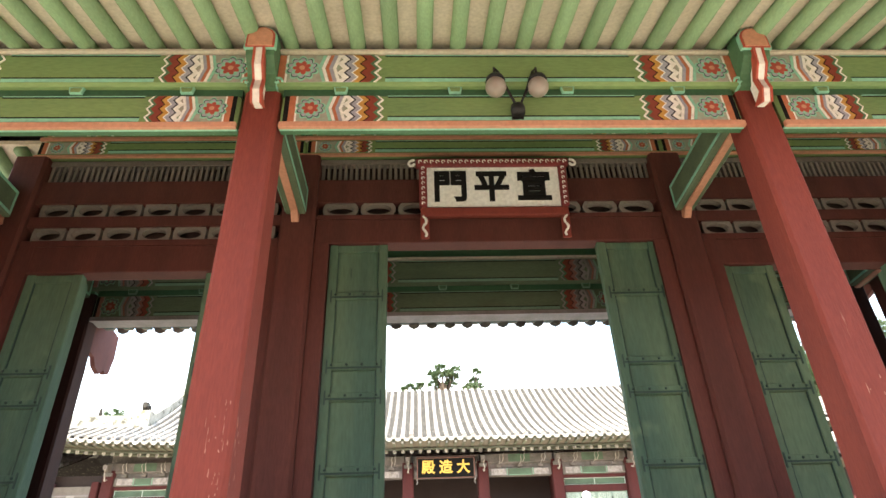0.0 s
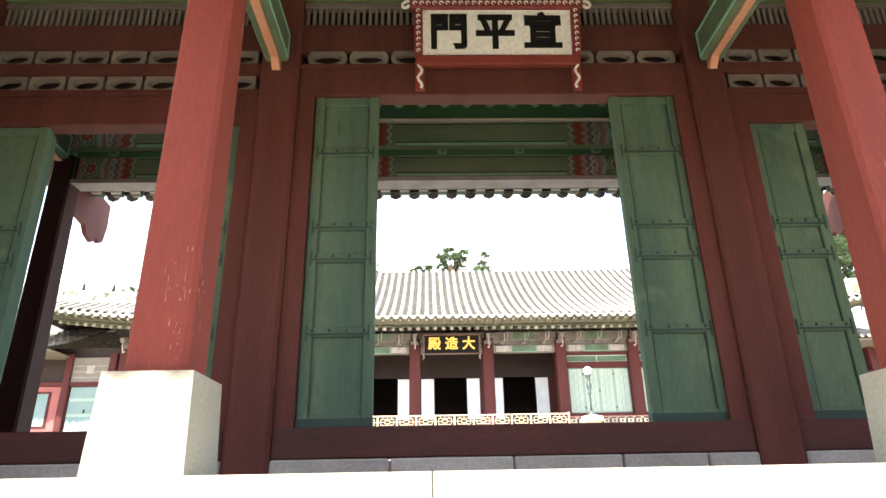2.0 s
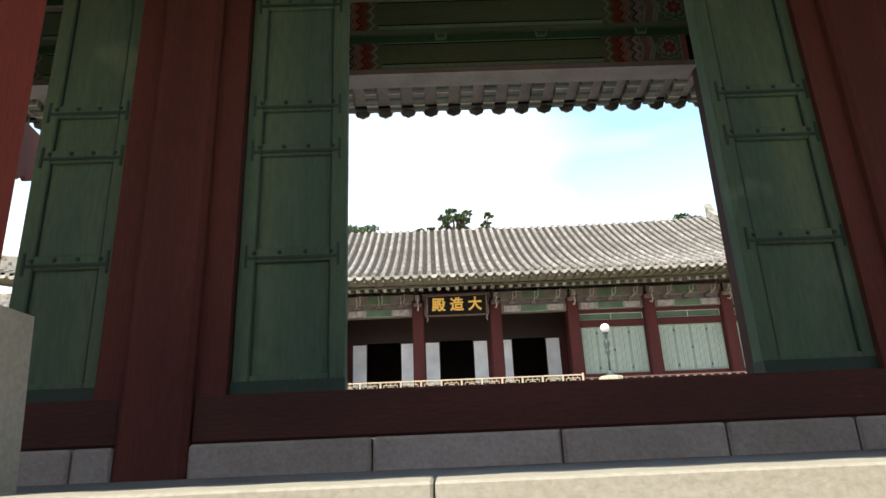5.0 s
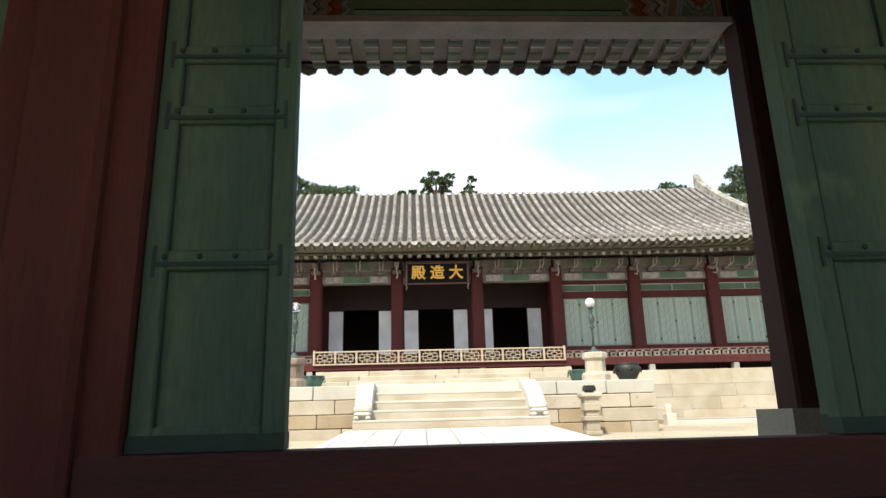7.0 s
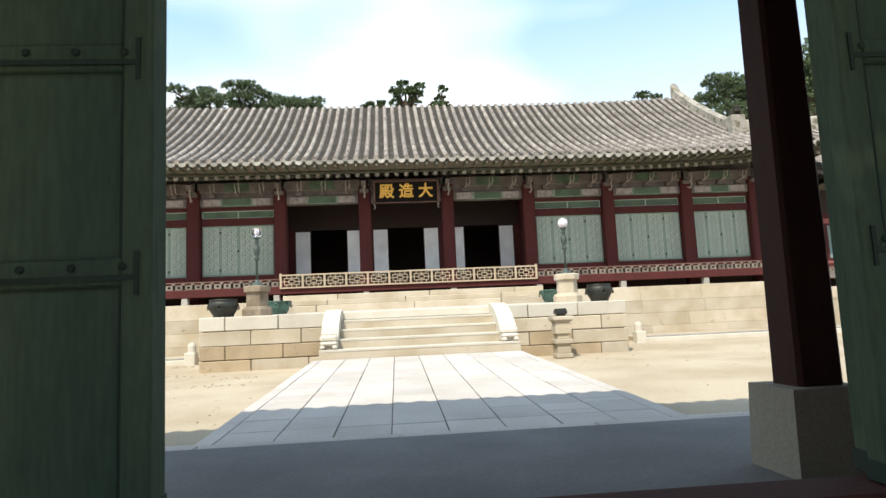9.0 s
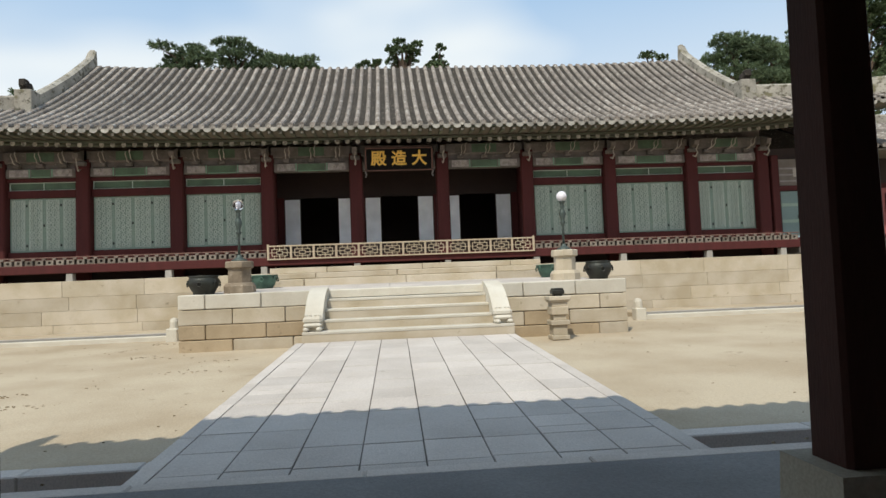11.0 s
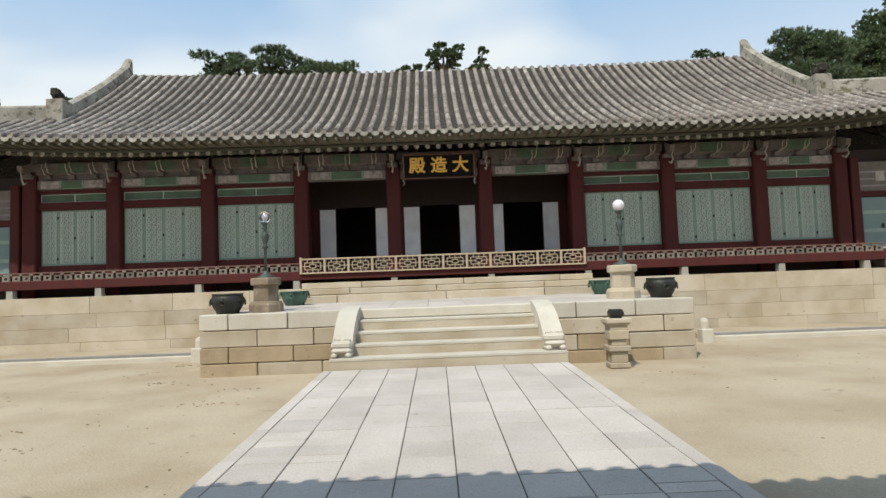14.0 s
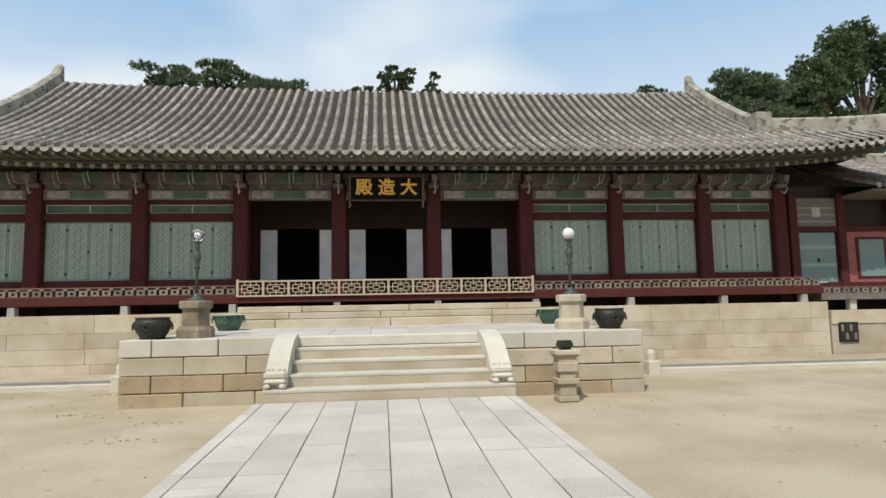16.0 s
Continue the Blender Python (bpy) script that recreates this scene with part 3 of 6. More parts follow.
for k in range(3):
    xa, xb = COLS_X[k] + 0.151, COLS_X[k + 1] - 0.151
    rows = (3.29,) if k == 1 else (3.05, 3.30)
    for z in rows:
        vent_row(xa + 0.04, xb - 0.04, z, 9 if k == 1 else 7)
        part("rail", bx(xa, xb, -0.03, 0.12, z + 0.072, z + (0.178 if k != 1 and z < 3.2 else 0.20)), SHADED_DARK_RED, gate)
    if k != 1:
        part("rail", bx(xa, xb, -0.031, 0.121, 2.92, 2.978), SHADED_DARK_RED, gate)
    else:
        part("rail", bx(xa, xb, -0.031, 0.121, 3.17, 3.218), SHADED_DARK_RED, gate)
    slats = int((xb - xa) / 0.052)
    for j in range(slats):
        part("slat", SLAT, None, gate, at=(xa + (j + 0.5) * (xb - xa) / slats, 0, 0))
    part("slat_backing", bx(xa, xb, 0.06, 0.09, 3.49, 3.88), DARK_WOOD_SHADE, gate)
    # added near-black board: stands for the dim roof space behind the open holes
    part("vent_backing", bx(xa, xb, 0.085, 0.11, 2.98 if k != 1 else 3.22, 3.489), DARK_WOOD_SHADE, gate)
    part("rail", bx(xa, xb, -0.028, 0.055, 3.491, 3.615), SHADED_DARK_RED, gate)
    part("slat_head", bx(xa, xb, -0.01, 0.055, 3.815, 3.87), VENT_TILE, gate)


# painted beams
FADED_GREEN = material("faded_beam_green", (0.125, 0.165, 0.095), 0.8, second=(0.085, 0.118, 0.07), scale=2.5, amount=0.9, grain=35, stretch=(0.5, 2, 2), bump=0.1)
# rear beams take faded tones with the shade there mixed into the colours
SHADED_TONES = {"pale_scrollwork_ground": FADED_GREEN, "white_paint": FADED, "orange_paint": RUST_PALE, "ochre_paint": RUST_PALE, "grey_blue_paint": LILAC_DARK, "mint_paint_line": MINT_DULL, "salmon_paint_edge": RUST_PALE, "flower_red_paint": RUST, "green_beam_paint": FADED_GREEN}


def dancheong(parent, x, way, z0, z1, y, width, faded=False):
    """A painted beam end: flower, curls and zigzag bands on the front of a beam; way: +1 runs to the right; faded: worn
    tones that also hold the rear's shade.
    """
    h, zm = z1 - z0, (z0 + z1) / 2
    u = width
    step = 0.003
    tone = lambda m: SHADED_TONES.get(m.name, m) if faded else m  # noqa: E731

    def zig(a, b, mat, lay, teeth=2, amp=0.035):
        n = teeth * 2
        left = [(x + way * (a + (amp if k % 2 else 0)) * u, z0 + h * k / n) for k in range(n + 1)]
        right = [(x + way * (b + (amp if k % 2 else 0)) * u, z0 + h * k / n) for k in range(n + 1)]
        q = left + right[::-1]
        s = Shape().prism(q[::-1] if way > 0 else q, "y", y - step * lay, y - 0.0005)
        part("painted_band", s, tone(mat), parent)

    zig(0.0, 0.05, INK, 1, 1, 0)
    zig(0.05, 0.115, ORANGE, 1, 1, 0)
    zig(0.115, 0.135, WHITE, 1, 1, 0)
    zig(0.135, 0.64, PALE_PANEL, 1, 1, 0)
    zig(0.60, 0.66, WHITE, 2, 3, 0.055)
    zig(0.66, 0.74, LILAC, 2, 3, 0.055)
    zig(0.74, 0.82, OCHRE, 2, 3, 0.055)
    zig(0.82, 0.91, RUST, 2, 3, 0.055)
    zig(0.91, 0.945, DEEP_PANEL, 2, 3, 0.055)
    zig(0.945, 0.97, WHITE, 2, 3, 0.05)
    zig(0.735, 0.750, WHITE, 2.4, 3, 0.055)
    zig(0.812, 0.824, INK, 2.4, 3, 0.055)
    zig(0.665, 0.680, INK, 2.4, 3, 0.055)
    # chevron curls beside the flower
    for a, mat in ((0.42, MINT), (0.455, WHITE), (0.49, ORANGE), (0.525, LILAC), (0.56, WHITE)):
        for sgn in (-1, 1):
            s = Shape()
            p = [(x + way * a * u, zm), (x + way * (a + 0.03) * u, zm), (x + way * (a + 0.075) * u, zm + sgn * h * 0.48), (x + way * (a + 0.045) * u, zm + sgn * h * 0.48)]
            s.prism(p, "y", y - step * 2.5, y - step)
            part("painted_curl", s, tone(mat), parent)
    # flower with petals and mint scroll work round it
    fx, r = x + way * 0.27 * u, h * 0.26
    lobed = lambda r0, bump_, n: [(fx + (r0 + bump_ * abs(math.sin(n * t / 2))) * math.cos(t), zm + (r0 + bump_ * abs(math.sin(n * t / 2))) * math.sin(t)) for t in [2 * math.pi * q / 60 for q in range(60)]]  # noqa: E731
    part("painted_scroll", Shape().prism(lobed(1.35 * r, 0.42 * r, 10), "y", y - step * 2, y - step), tone(MINT), parent)
    part("painted_ring", Shape().prism(lobed(1.22 * r, 0.34 * r, 10), "y", y - step * 2.4, y - step), TEAL_DARK, parent)
    part("painted_ring", Shape().prism(lobed(1.12 * r, 0.32 * r, 10), "y", y - step * 2.6, y - step), tone(LILAC), parent)
    part("painted_ring", Shape().prism(lobed(0.92 * r, 0.30 * r, 9), "y", y - step * 2.8, y - step), tone(MINT), parent)
    part("painted_flower", Shape().prism(lobed(0.62 * r, 0.36 * r, 7), "y", y - step * 3, y - step), tone(FLOWER), parent)
    core = Shape()
    core.prism([(fx + 0.3 * r * math.cos(2 * math.pi * j / 8), zm + 0.3 * r * math.sin(2 * math.pi * j / 8)) for j in range(8)], "y", y - step * 4, y - step)
    part("painted_flower_heart", core, tone(SALMON), parent)




def painted_beam(parent, xa, xb, y0, y1, z0, z1, width, name="beam", faded=False):
    tone = lambda m: SHADED_TONES.get(m.name, m) if faded else m  # noqa: E731
    b = part(name, bx(xa, xb, y0, y1, z0, z1, c=0.02), tone(GREEN_BEAM), parent, "green beam with painted flower and zigzag ends")
    dancheong(b, xa + 0.02, 1, z0 + 0.02, z1 - 0.02, y0, width, faded)
    dancheong(b, xb - 0.02, -1, z0 + 0.02, z1 - 0.02, y0, width, faded)
    # mint and dark outline of the plain middle field
    m0, m1 = xa + 0.06 + width, xb - 0.06 - width
    for mat, z in ((MINT, z0 + 0.025), (INK, z0 + 0.057), (INK, z1 - 0.034), (MINT, z1 - 0.024)):
        part("outline", bx(m0, m1, y0 - 0.003, y0 - 0.0005, z, z + (0.03 if mat is MINT and z < z0 + 0.04 else 0.009)), tone(mat), b)
    return b


for k in range(3):
    xa, xb = COLS_X[k] + 0.14, COLS_X[k + 1] - 0.14
    for row_y, face in ((FRONT_Y, -1), (REAR_Y, 1)):
        yf = row_y - 0.12
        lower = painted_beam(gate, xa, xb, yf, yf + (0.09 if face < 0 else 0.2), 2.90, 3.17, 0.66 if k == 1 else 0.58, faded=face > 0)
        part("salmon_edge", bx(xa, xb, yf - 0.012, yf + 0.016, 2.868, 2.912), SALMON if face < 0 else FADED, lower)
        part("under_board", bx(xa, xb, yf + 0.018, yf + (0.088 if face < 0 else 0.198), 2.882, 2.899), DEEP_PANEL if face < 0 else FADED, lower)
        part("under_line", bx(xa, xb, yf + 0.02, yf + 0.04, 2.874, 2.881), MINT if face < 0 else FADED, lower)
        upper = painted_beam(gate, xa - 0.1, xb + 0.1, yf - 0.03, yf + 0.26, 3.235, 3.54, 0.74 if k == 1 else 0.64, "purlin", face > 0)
        part("soffit_board", bx(xa, xb, yf + 0.02, yf + 0.15, 3.171, 3.234), GREEN_DEEP, upper)
        blocks = 4 if k == 1 else 3
        for j in range(blocks):
            x = xa + (xb - xa) * (j + 0.5) / blocks
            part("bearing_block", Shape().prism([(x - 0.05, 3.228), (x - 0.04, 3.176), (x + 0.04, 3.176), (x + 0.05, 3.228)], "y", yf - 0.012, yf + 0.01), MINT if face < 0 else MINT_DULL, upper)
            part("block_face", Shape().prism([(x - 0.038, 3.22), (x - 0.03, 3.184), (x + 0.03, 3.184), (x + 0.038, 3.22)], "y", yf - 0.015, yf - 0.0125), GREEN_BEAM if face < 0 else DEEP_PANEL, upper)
        part("cream_strip", bx(xa - 0.14, xb + 0.14, yf - 0.05, yf + 0.2, 3.541, 3.565), CREAM, upper)
        # dark green board stands in for the shaded gap over the rear purlin
        if face > 0:
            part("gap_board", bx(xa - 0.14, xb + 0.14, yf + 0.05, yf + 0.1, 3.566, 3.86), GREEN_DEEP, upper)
    wall_beam = painted_beam(gate, COLS_X[k] + 0.002, COLS_X[k + 1] - 0.002, -0.06, 0.12, 3.90, 4.08, 0.6)
    part("salmon_edge", bx(COLS_X[k] + 0.002, COLS_X[k + 1] - 0.002, -0.075, -0.05, 3.872, 3.899), SALMON, wall_beam)
    wall_purlin = painted_beam(gate, COLS_X[k] + 0.002, COLS_X[k + 1] - 0.002, -0.062, 0.12, 4.115, 4.39, 0.66, "purlin")
    part("salmon_edge", bx(COLS_X[k] + 0.002, COLS_X[k + 1] - 0.002, -0.075, -0.05, 4.083, 4.112), SALMON, wall_purlin)

# tie beams from the open columns to the wall columns, with a carved tip
for x in COLS_X:
    for row_y, way in ((FRONT_Y, 1), (REAR_Y, -1)):
        ya, yb = sorted((row_y + way * 0.14, way * -0.17))
        tie = part("tie_beam", bx(x - 0.085, x + 0.085, ya, yb, 3.13, 3.40, c=0.01), FADED_GREEN, gate, "green tie beam outlined in mint and salmon")
        part("salmon_edge", bx(x - 0.03, x + 0.03, ya, yb, 3.11, 3.127), SALMON, tie)
        for sx in (-1, 1):
            fx = x + sx * 0.087
            for za, zb in ((3.145, 3.17), (3.36, 3.385)):
                part("outline", bx(fx - 0.003, fx + 0.003, ya + 0.02, yb - 0.02, za, zb), MINT, tie)
            for y in (ya + 0.02, yb - 0.04):
                part("outline", bx(fx - 0.0035, fx + 0.0035, y, y + 0.02, 3.17, 3.36), MINT, tie)
        tip = Shape().prism([(way * -0.17, 3.16), (way * -0.155, 3.07), (way * -0.19, 3.04), (way * -0.26, 3.11)], "x", x - 0.03, x + 0.03)
        part("carved_tip", tip, SALMON, tie)
    # carved bracket head over each front and rear column
    for row_y, way in ((FRONT_Y, -1), (REAR_Y, 1)):
        y = row_y
        head = part("bracket_head", Shape().prism([(y - way * 0.1, 3.20), (y + way * 0.16, 3.20), (y + way * 0.20, 3.28), (y + way * 0.30, 3.36), (y + way * 0.33, 3.50), (y + way * 0.26, 3.60), (y - way * 0.1, 3.60)], "x", x - 0.095, x + 0.095), DEEP_PANEL, gate, "carved column head painted green, red and white")
        nose = Shape().prism([(y + way * 0.14, 3.02), (y + way * 0.22, 3.0), (y + way * 0.26, 3.08), (y + way * 0.24, 3.18), (y + way * 0.31, 3.26), (y + way * 0.33, 3.40), (y + way * 0.20, 3.40), (y + way * 0.14, 3.2)], "x", x - 0.024, x + 0.024)
        part("curled_nose", nose, WHITE, head)
        for sx in (-1, 1):
            edge = x + sx * 0.031
            line = Shape().prism([(y + way * 0.135, 3.03), (y + way * 0.225, 2.99), (y + way * 0.272, 3.08), (y + way * 0.25, 3.18), (y + way * 0.32, 3.26), (y + way * 0.342, 3.40), (y + way * 0.31, 3.40), (y + way * 0.21, 3.2), (y + way * 0.23, 3.08)], "x", edge - 0.007, edge + 0.007)
            part("nose_line", line, FLOWER, head)
            curl = Shape().tube([(x + sx * (0.105 + 0.034 * (1 - q / 11) * math.cos(q * 0.62)), y + way * 0.17, 3.245 + 0.04 * (1 - q / 11) * math.sin(q * 0.62)) for q in range(11)], 0.010, 6)
            part("curl", curl, MINT, head)
            part("head_outline", Shape().prism([(y - way * 0.09, 3.21), (y + way * 0.155, 3.21), (y + way * 0.165, 3.235), (y - way * 0.09, 3.235)], "x", x + sx * 0.0955 - 0.003, x + sx * 0.0955 + 0.003), MINT, head)
        dome = lambda r, lo: [(x - r, lo), (x + r, lo)] + [(x + r * math.cos(q), 3.50 + r * math.sin(q)) for q in [math.pi * j / 10 for j in range(11)]]  # noqa: E731
        part("face_rim", Shape().prism(dome(0.108, 3.40), "y", y + way * 0.327, y + way * 0.30), MINT, head)
        part("face_line", Shape().prism(dome(0.096, 3.405), "y", y + way * 0.335, y + way * 0.30), FLOWER, head)
        part("face_plate", Shape().prism(dome(0.082, 3.41), "y", y + way * 0.341, y + way * 0.30), SALMON, head)

# rafters, plaster between them, roof
SLOPE, EAVE = {-1: 0.27, 1: 0.172}, 3.055
FRONT_EAVE = 3.5
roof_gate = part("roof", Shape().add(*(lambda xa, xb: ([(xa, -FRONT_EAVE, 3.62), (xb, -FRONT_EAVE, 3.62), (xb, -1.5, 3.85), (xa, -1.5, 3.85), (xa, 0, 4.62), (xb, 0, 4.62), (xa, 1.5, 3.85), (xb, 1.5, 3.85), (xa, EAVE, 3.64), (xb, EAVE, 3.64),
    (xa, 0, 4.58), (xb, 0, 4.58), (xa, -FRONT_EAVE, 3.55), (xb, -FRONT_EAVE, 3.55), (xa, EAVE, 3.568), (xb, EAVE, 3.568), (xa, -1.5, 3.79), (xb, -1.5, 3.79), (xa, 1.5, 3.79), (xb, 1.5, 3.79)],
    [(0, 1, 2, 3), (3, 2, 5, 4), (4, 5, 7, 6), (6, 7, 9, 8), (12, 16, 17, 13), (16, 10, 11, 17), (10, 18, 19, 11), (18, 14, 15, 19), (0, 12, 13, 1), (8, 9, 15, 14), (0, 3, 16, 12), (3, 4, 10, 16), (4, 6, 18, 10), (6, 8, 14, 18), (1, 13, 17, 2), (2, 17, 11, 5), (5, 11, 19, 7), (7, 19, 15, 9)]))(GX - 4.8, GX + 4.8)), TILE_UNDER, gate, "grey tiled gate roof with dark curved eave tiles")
for side in (-1, 1):
    xa, xb = GX - 4.78, GX + 4.78
    pts = [(side * 0.0, 4.10 if side > 0 else 4.52), (side * 1.45, 4.10 - 1.45 * SLOPE[side]), (side * 2.422, 4.10 - 2.422 * SLOPE[side])]
    soffit = Shape().add([(x, y, z - 0.005) for y, z in pts for x in (xa, xb)] + [(x, y, z + 0.04) for y, z in pts for x in (xa, xb)],
               [(0, 1, 3, 2), (2, 3, 5, 4), (6, 8, 9, 7), (8, 10, 11, 9), (0, 6, 7, 1), (4, 5, 11, 10), (0, 2, 8, 6), (2, 4, 10, 8), (1, 7, 9, 3), (3, 9, 11, 5)])
    part("rafter_plaster", soffit, CREAM, roof_gate, "cream plaster between the rafters")
def rafter_shape(side):
    y0, y1 = side * 0.02, side * 2.42
    mid = side * 1.45
    return Shape().tube([(0, y0, 4.06 if side > 0 else 4.48), (0, mid, 4.06 - abs(mid) * SLOPE[side]), (0, y1, 4.06 - abs(y1) * SLOPE[side])], [0.062, 0.058, 0.055], 10)


FLY_PAINT = material("faded_green_grey_paint", (0.17, 0.155, 0.125), 0.8, second=(0.085, 0.08, 0.066), scale=6, amount=0.9, grain=30, bump=0.1, jitter=0.12)
raf = {side: rafter_shape(side).mesh("rafter", GREEN_RAFTER, True) for side in (-1, 1)}
fly = {side: Shape().prism([(side * 2.2, 3.674), (side * 2.2, 3.604), (side * far, 3.50), (side * far, 3.575)], "x", -0.058, 0.058).mesh("flying_rafter", FLY_PAINT) for side, far in ((-1, FRONT_EAVE - 0.07), (1, 2.98))}
fly_flower = Shape().prism([(0.034 * math.cos(2 * math.pi * j / 8), 3.537 + 0.030 * math.sin(2 * math.pi * j / 8)) for j in range(8)], "y", 2.981, 2.987).mesh("rafter_flower", PALE_TIP)
fly_bands = []
for ya, w in ((2.62, 0.03), (2.68, 0.018), (2.76, 0.03), (2.86, 0.02), (2.91, 0.03)):
    za, zb = 3.63 - (ya - 2.0) * 0.1327, 3.63 - (ya + w - 2.0) * 0.1327
    fly_bands.append(Shape().add([(-0.060, ya, za - 0.003), (0.060, ya, za - 0.003), (0.060, ya + w, zb - 0.003), (-0.060, ya + w, zb - 0.003), (-0.060, ya, za + 0.06), (0.060, ya, za + 0.06), (0.060, ya + w, zb + 0.06), (-0.060, ya + w, zb + 0.06)],
                                 [(3, 2, 1, 0), (4, 5, 6, 7), (0, 1, 5, 4), (1, 2, 6, 5), (2, 3, 7, 6), (3, 0, 4, 7)]).mesh("rafter_band", PALE_TIP if w < 0.025 else TEAL_DARK))
count = 40
for side in (-1, 1):
    for k in range(count):
        x = GX - 4.68 + 9.36 * k / (count - 1)
        part("rafter", raf[side], None, roof_gate, at=(x, 0, 0))
        part("flying_rafter", fly[side], None, roof_gate, at=(x, 0, 0))
        if side > 0:
            part("rafter_flower", fly_flower, None, roof_gate, at=(x, 0, 0))
            for band in fly_bands:
                part("rafter_band", band, None, roof_gate, at=(x, 0, 0))
    far = EAVE if side > 0 else FRONT_EAVE
    part("eave_board", bx(GX - 4.8, GX + 4.8, *sorted((side * 2.423, side * 2.46)), 3.575 if side > 0 else 3.445, 3.665), SOFFIT_PALE, roof_gate)
    part("eave_soffit", Shape().prism([(side * 2.461, 3.643), (side * (far - 0.08), 3.577), (side * (far - 0.08), 3.60), (side * 2.461, 3.666)], "x", GX - 4.8, GX + 4.8), SOFFIT_PALE, roof_gate, "faded cream boards between the flying rafters")
    part("eave_board", bx(GX - 4.8, GX + 4.8, *sorted((side * (far - 0.079), side * (far - 0.025))), 3.55, 3.60), TILE_UNDER, roof_gate)
gate_disc, gate_drip = tile_end(0.066).mesh("tile_end", TILE, False), drip_tile(0.215, 0.10).mesh("drip_tile", TILE)
gate_rows = 40
for side in (-1, 1):
    far = EAVE if side > 0 else FRONT_EAVE
    prof = [(side * y, z) for y, z in ((far - 0.005, 3.63), (2.5, 3.70), (1.9, 3.80), (1.3, 3.97), (0.7, 4.25), (0.0, 4.64))]
    row_mesh = tile_row(prof, 0.0, 0.0, 0.07).mesh("tile_rib", TILE, False)
    for k in range(gate_rows):
        x = GX - 4.68 + 9.36 * k / (gate_rows - 1)
        part("tile_rib", row_mesh, None, roof_gate, at=(x, 0, 0))
        d = part("tile_end", gate_disc, None, roof_gate, at=(x, side * (far - 0.005), 3.645))
        g = part("drip_tile", gate_drip, None, roof_gate, at=(x + 0.12, side * (far + 0.005), 3.585))
        if side > 0:
            d.rotation_euler = g.rotation_euler = (0, 0, math.pi)
for sx in (-1, 1):
    out = [(-3.04, 3.60), (-1.5, 3.86), (0, 4.66), (1.5, 3.86), (3.48, 3.62), (3.50, 3.32), (3.44, 3.08), (3.36, 3.04), (3.29, 3.08), (3.20, 2.99), (3.06, 3.04), (2.98, 3.14), (1.5, 3.40), (0, 4.12), (-1.5, 3.40), (-2.66, 3.10), (-2.86, 3.02), (-3.02, 3.18)]
    for lo, hi in ((0, 2), (2, 4)):
        idx = list(range(lo, hi + 1)) + ([13, 14, 15, 16, 17] if lo == 0 else list(range(5, 14)))
        part("bargeboard", Shape().prism([out[k] for k in idx], "x", GX + sx * 4.801, GX + sx * 4.86), SHADED_DARK_RED, roof_gate, "dark red bargeboard at the gable end")
part("ridge", bx(GX - 4.8, GX + 4.8, -0.17, 0.17, 4.55, 4.95, c=0.04), LIME, roof_gate, "weathered lime-plastered roof ridge")

# end walls out of view, added to keep side light from the interior
for sx in (-1, 1):
    part("end_wall", bx(*sorted((GX + sx * 4.38, GX + sx * 4.46)), -1.30, 1.34, 0.02, 3.6), SHADED_DARK_RED, gate, "plain red end wall added to shut out side light")

# stone terrace, front steps, floor inside
terrace = thing("gate_terrace", "granite terrace and front steps under the gate", "terrace")
part("terrace_core", bx(GX - 6.5, GX + 6.5, -1.60, 3.1, -1.5, 0.005), GREY_BRICK, terrace)
for k in range(6):
    z1, y1 = 0.03 - 0.245 * k, -1.65 - 0.30 * (k - 1)
    z0 = z1 - 0.25
    yb = -1.26 if k == 0 else y1 + 0.02
    ya = -1.65 if k == 0 else y1 - 0.30
    joints = [-6.4, -4.42, -2.44, -0.42, 1.62, 3.58, 5.6, 6.62] if k % 2 == 0 else [-6.4, -5.3, -3.3, -1.35, 0.7, 2.7, 4.6, 6.62]
    for xa, xb in zip(joints, joints[1:]):
        part("step_stone" if k else "edge_stone", bx(xa + 0.002, xb - 0.002, ya, yb, z0, z1, c=0.005), TERRACE_STONE, terrace)
for y0, y1 in ((-1.25, -0.08), (0.17, 3.055)):
    part("lime_floor", bx(GX - 6.5, GX + 6.5, y0, y1, 0.0, 0.028), GREY_BRICK, terrace, "smooth dark grey lime floor")
x = GX - 6.5
while x < GX + 6.4:
    w = min(random.uniform(1.2, 2.0), GX + 6.5 - x)
    part("edge_stone", bx(x + 0.004, x + w - 0.004, 3.06, 3.22, -0.45, 0.026, c=0.012), PAVING, terrace)
    x += w

# the side walls that close the yard beyond the gate
for sx in (-1, 1):
    solo("wall_west" if sx < 0 else "wall_east", bx(*sorted((GX + sx * 6.2, GX + sx * 26)), -0.3, 0.3, -1.5, 2.6), PINK_WALL, "plain red wall closing the yard beside the gate", "wall", kind="structure")


# ---- the courtyard: path, platform, stairs ----
path_thing = thing("paved_path", "pale granite slab path leading across the sand to the stairs", "path", kind="structure")
P_X0, P_X1, P_Y0, P_Y1 = GX - 1.85, GX + 2.06, 3.225, 10.42
bed = Shape()
for xa, xb, off in ((P_X0 - 0.10, P_X1 + 0.10, -0.006),):
    ya, yb = P_Y0, P_Y1 + 0.02
    bed.add([(xa, ya, -0.5), (xb, ya, -0.5), (xb, yb, -0.5), (xa, yb, -0.5), (xa, ya, path_z(ya) + off), (xb, ya, path_z(ya) + off), (xb, yb, path_z(yb) + off), (xa, yb, path_z(yb) + off)],
            [(3, 2, 1, 0), (4, 5, 6, 7), (0, 1, 5, 4), (1, 2, 6, 5), (2, 3, 7, 6), (3, 0, 4, 7)])
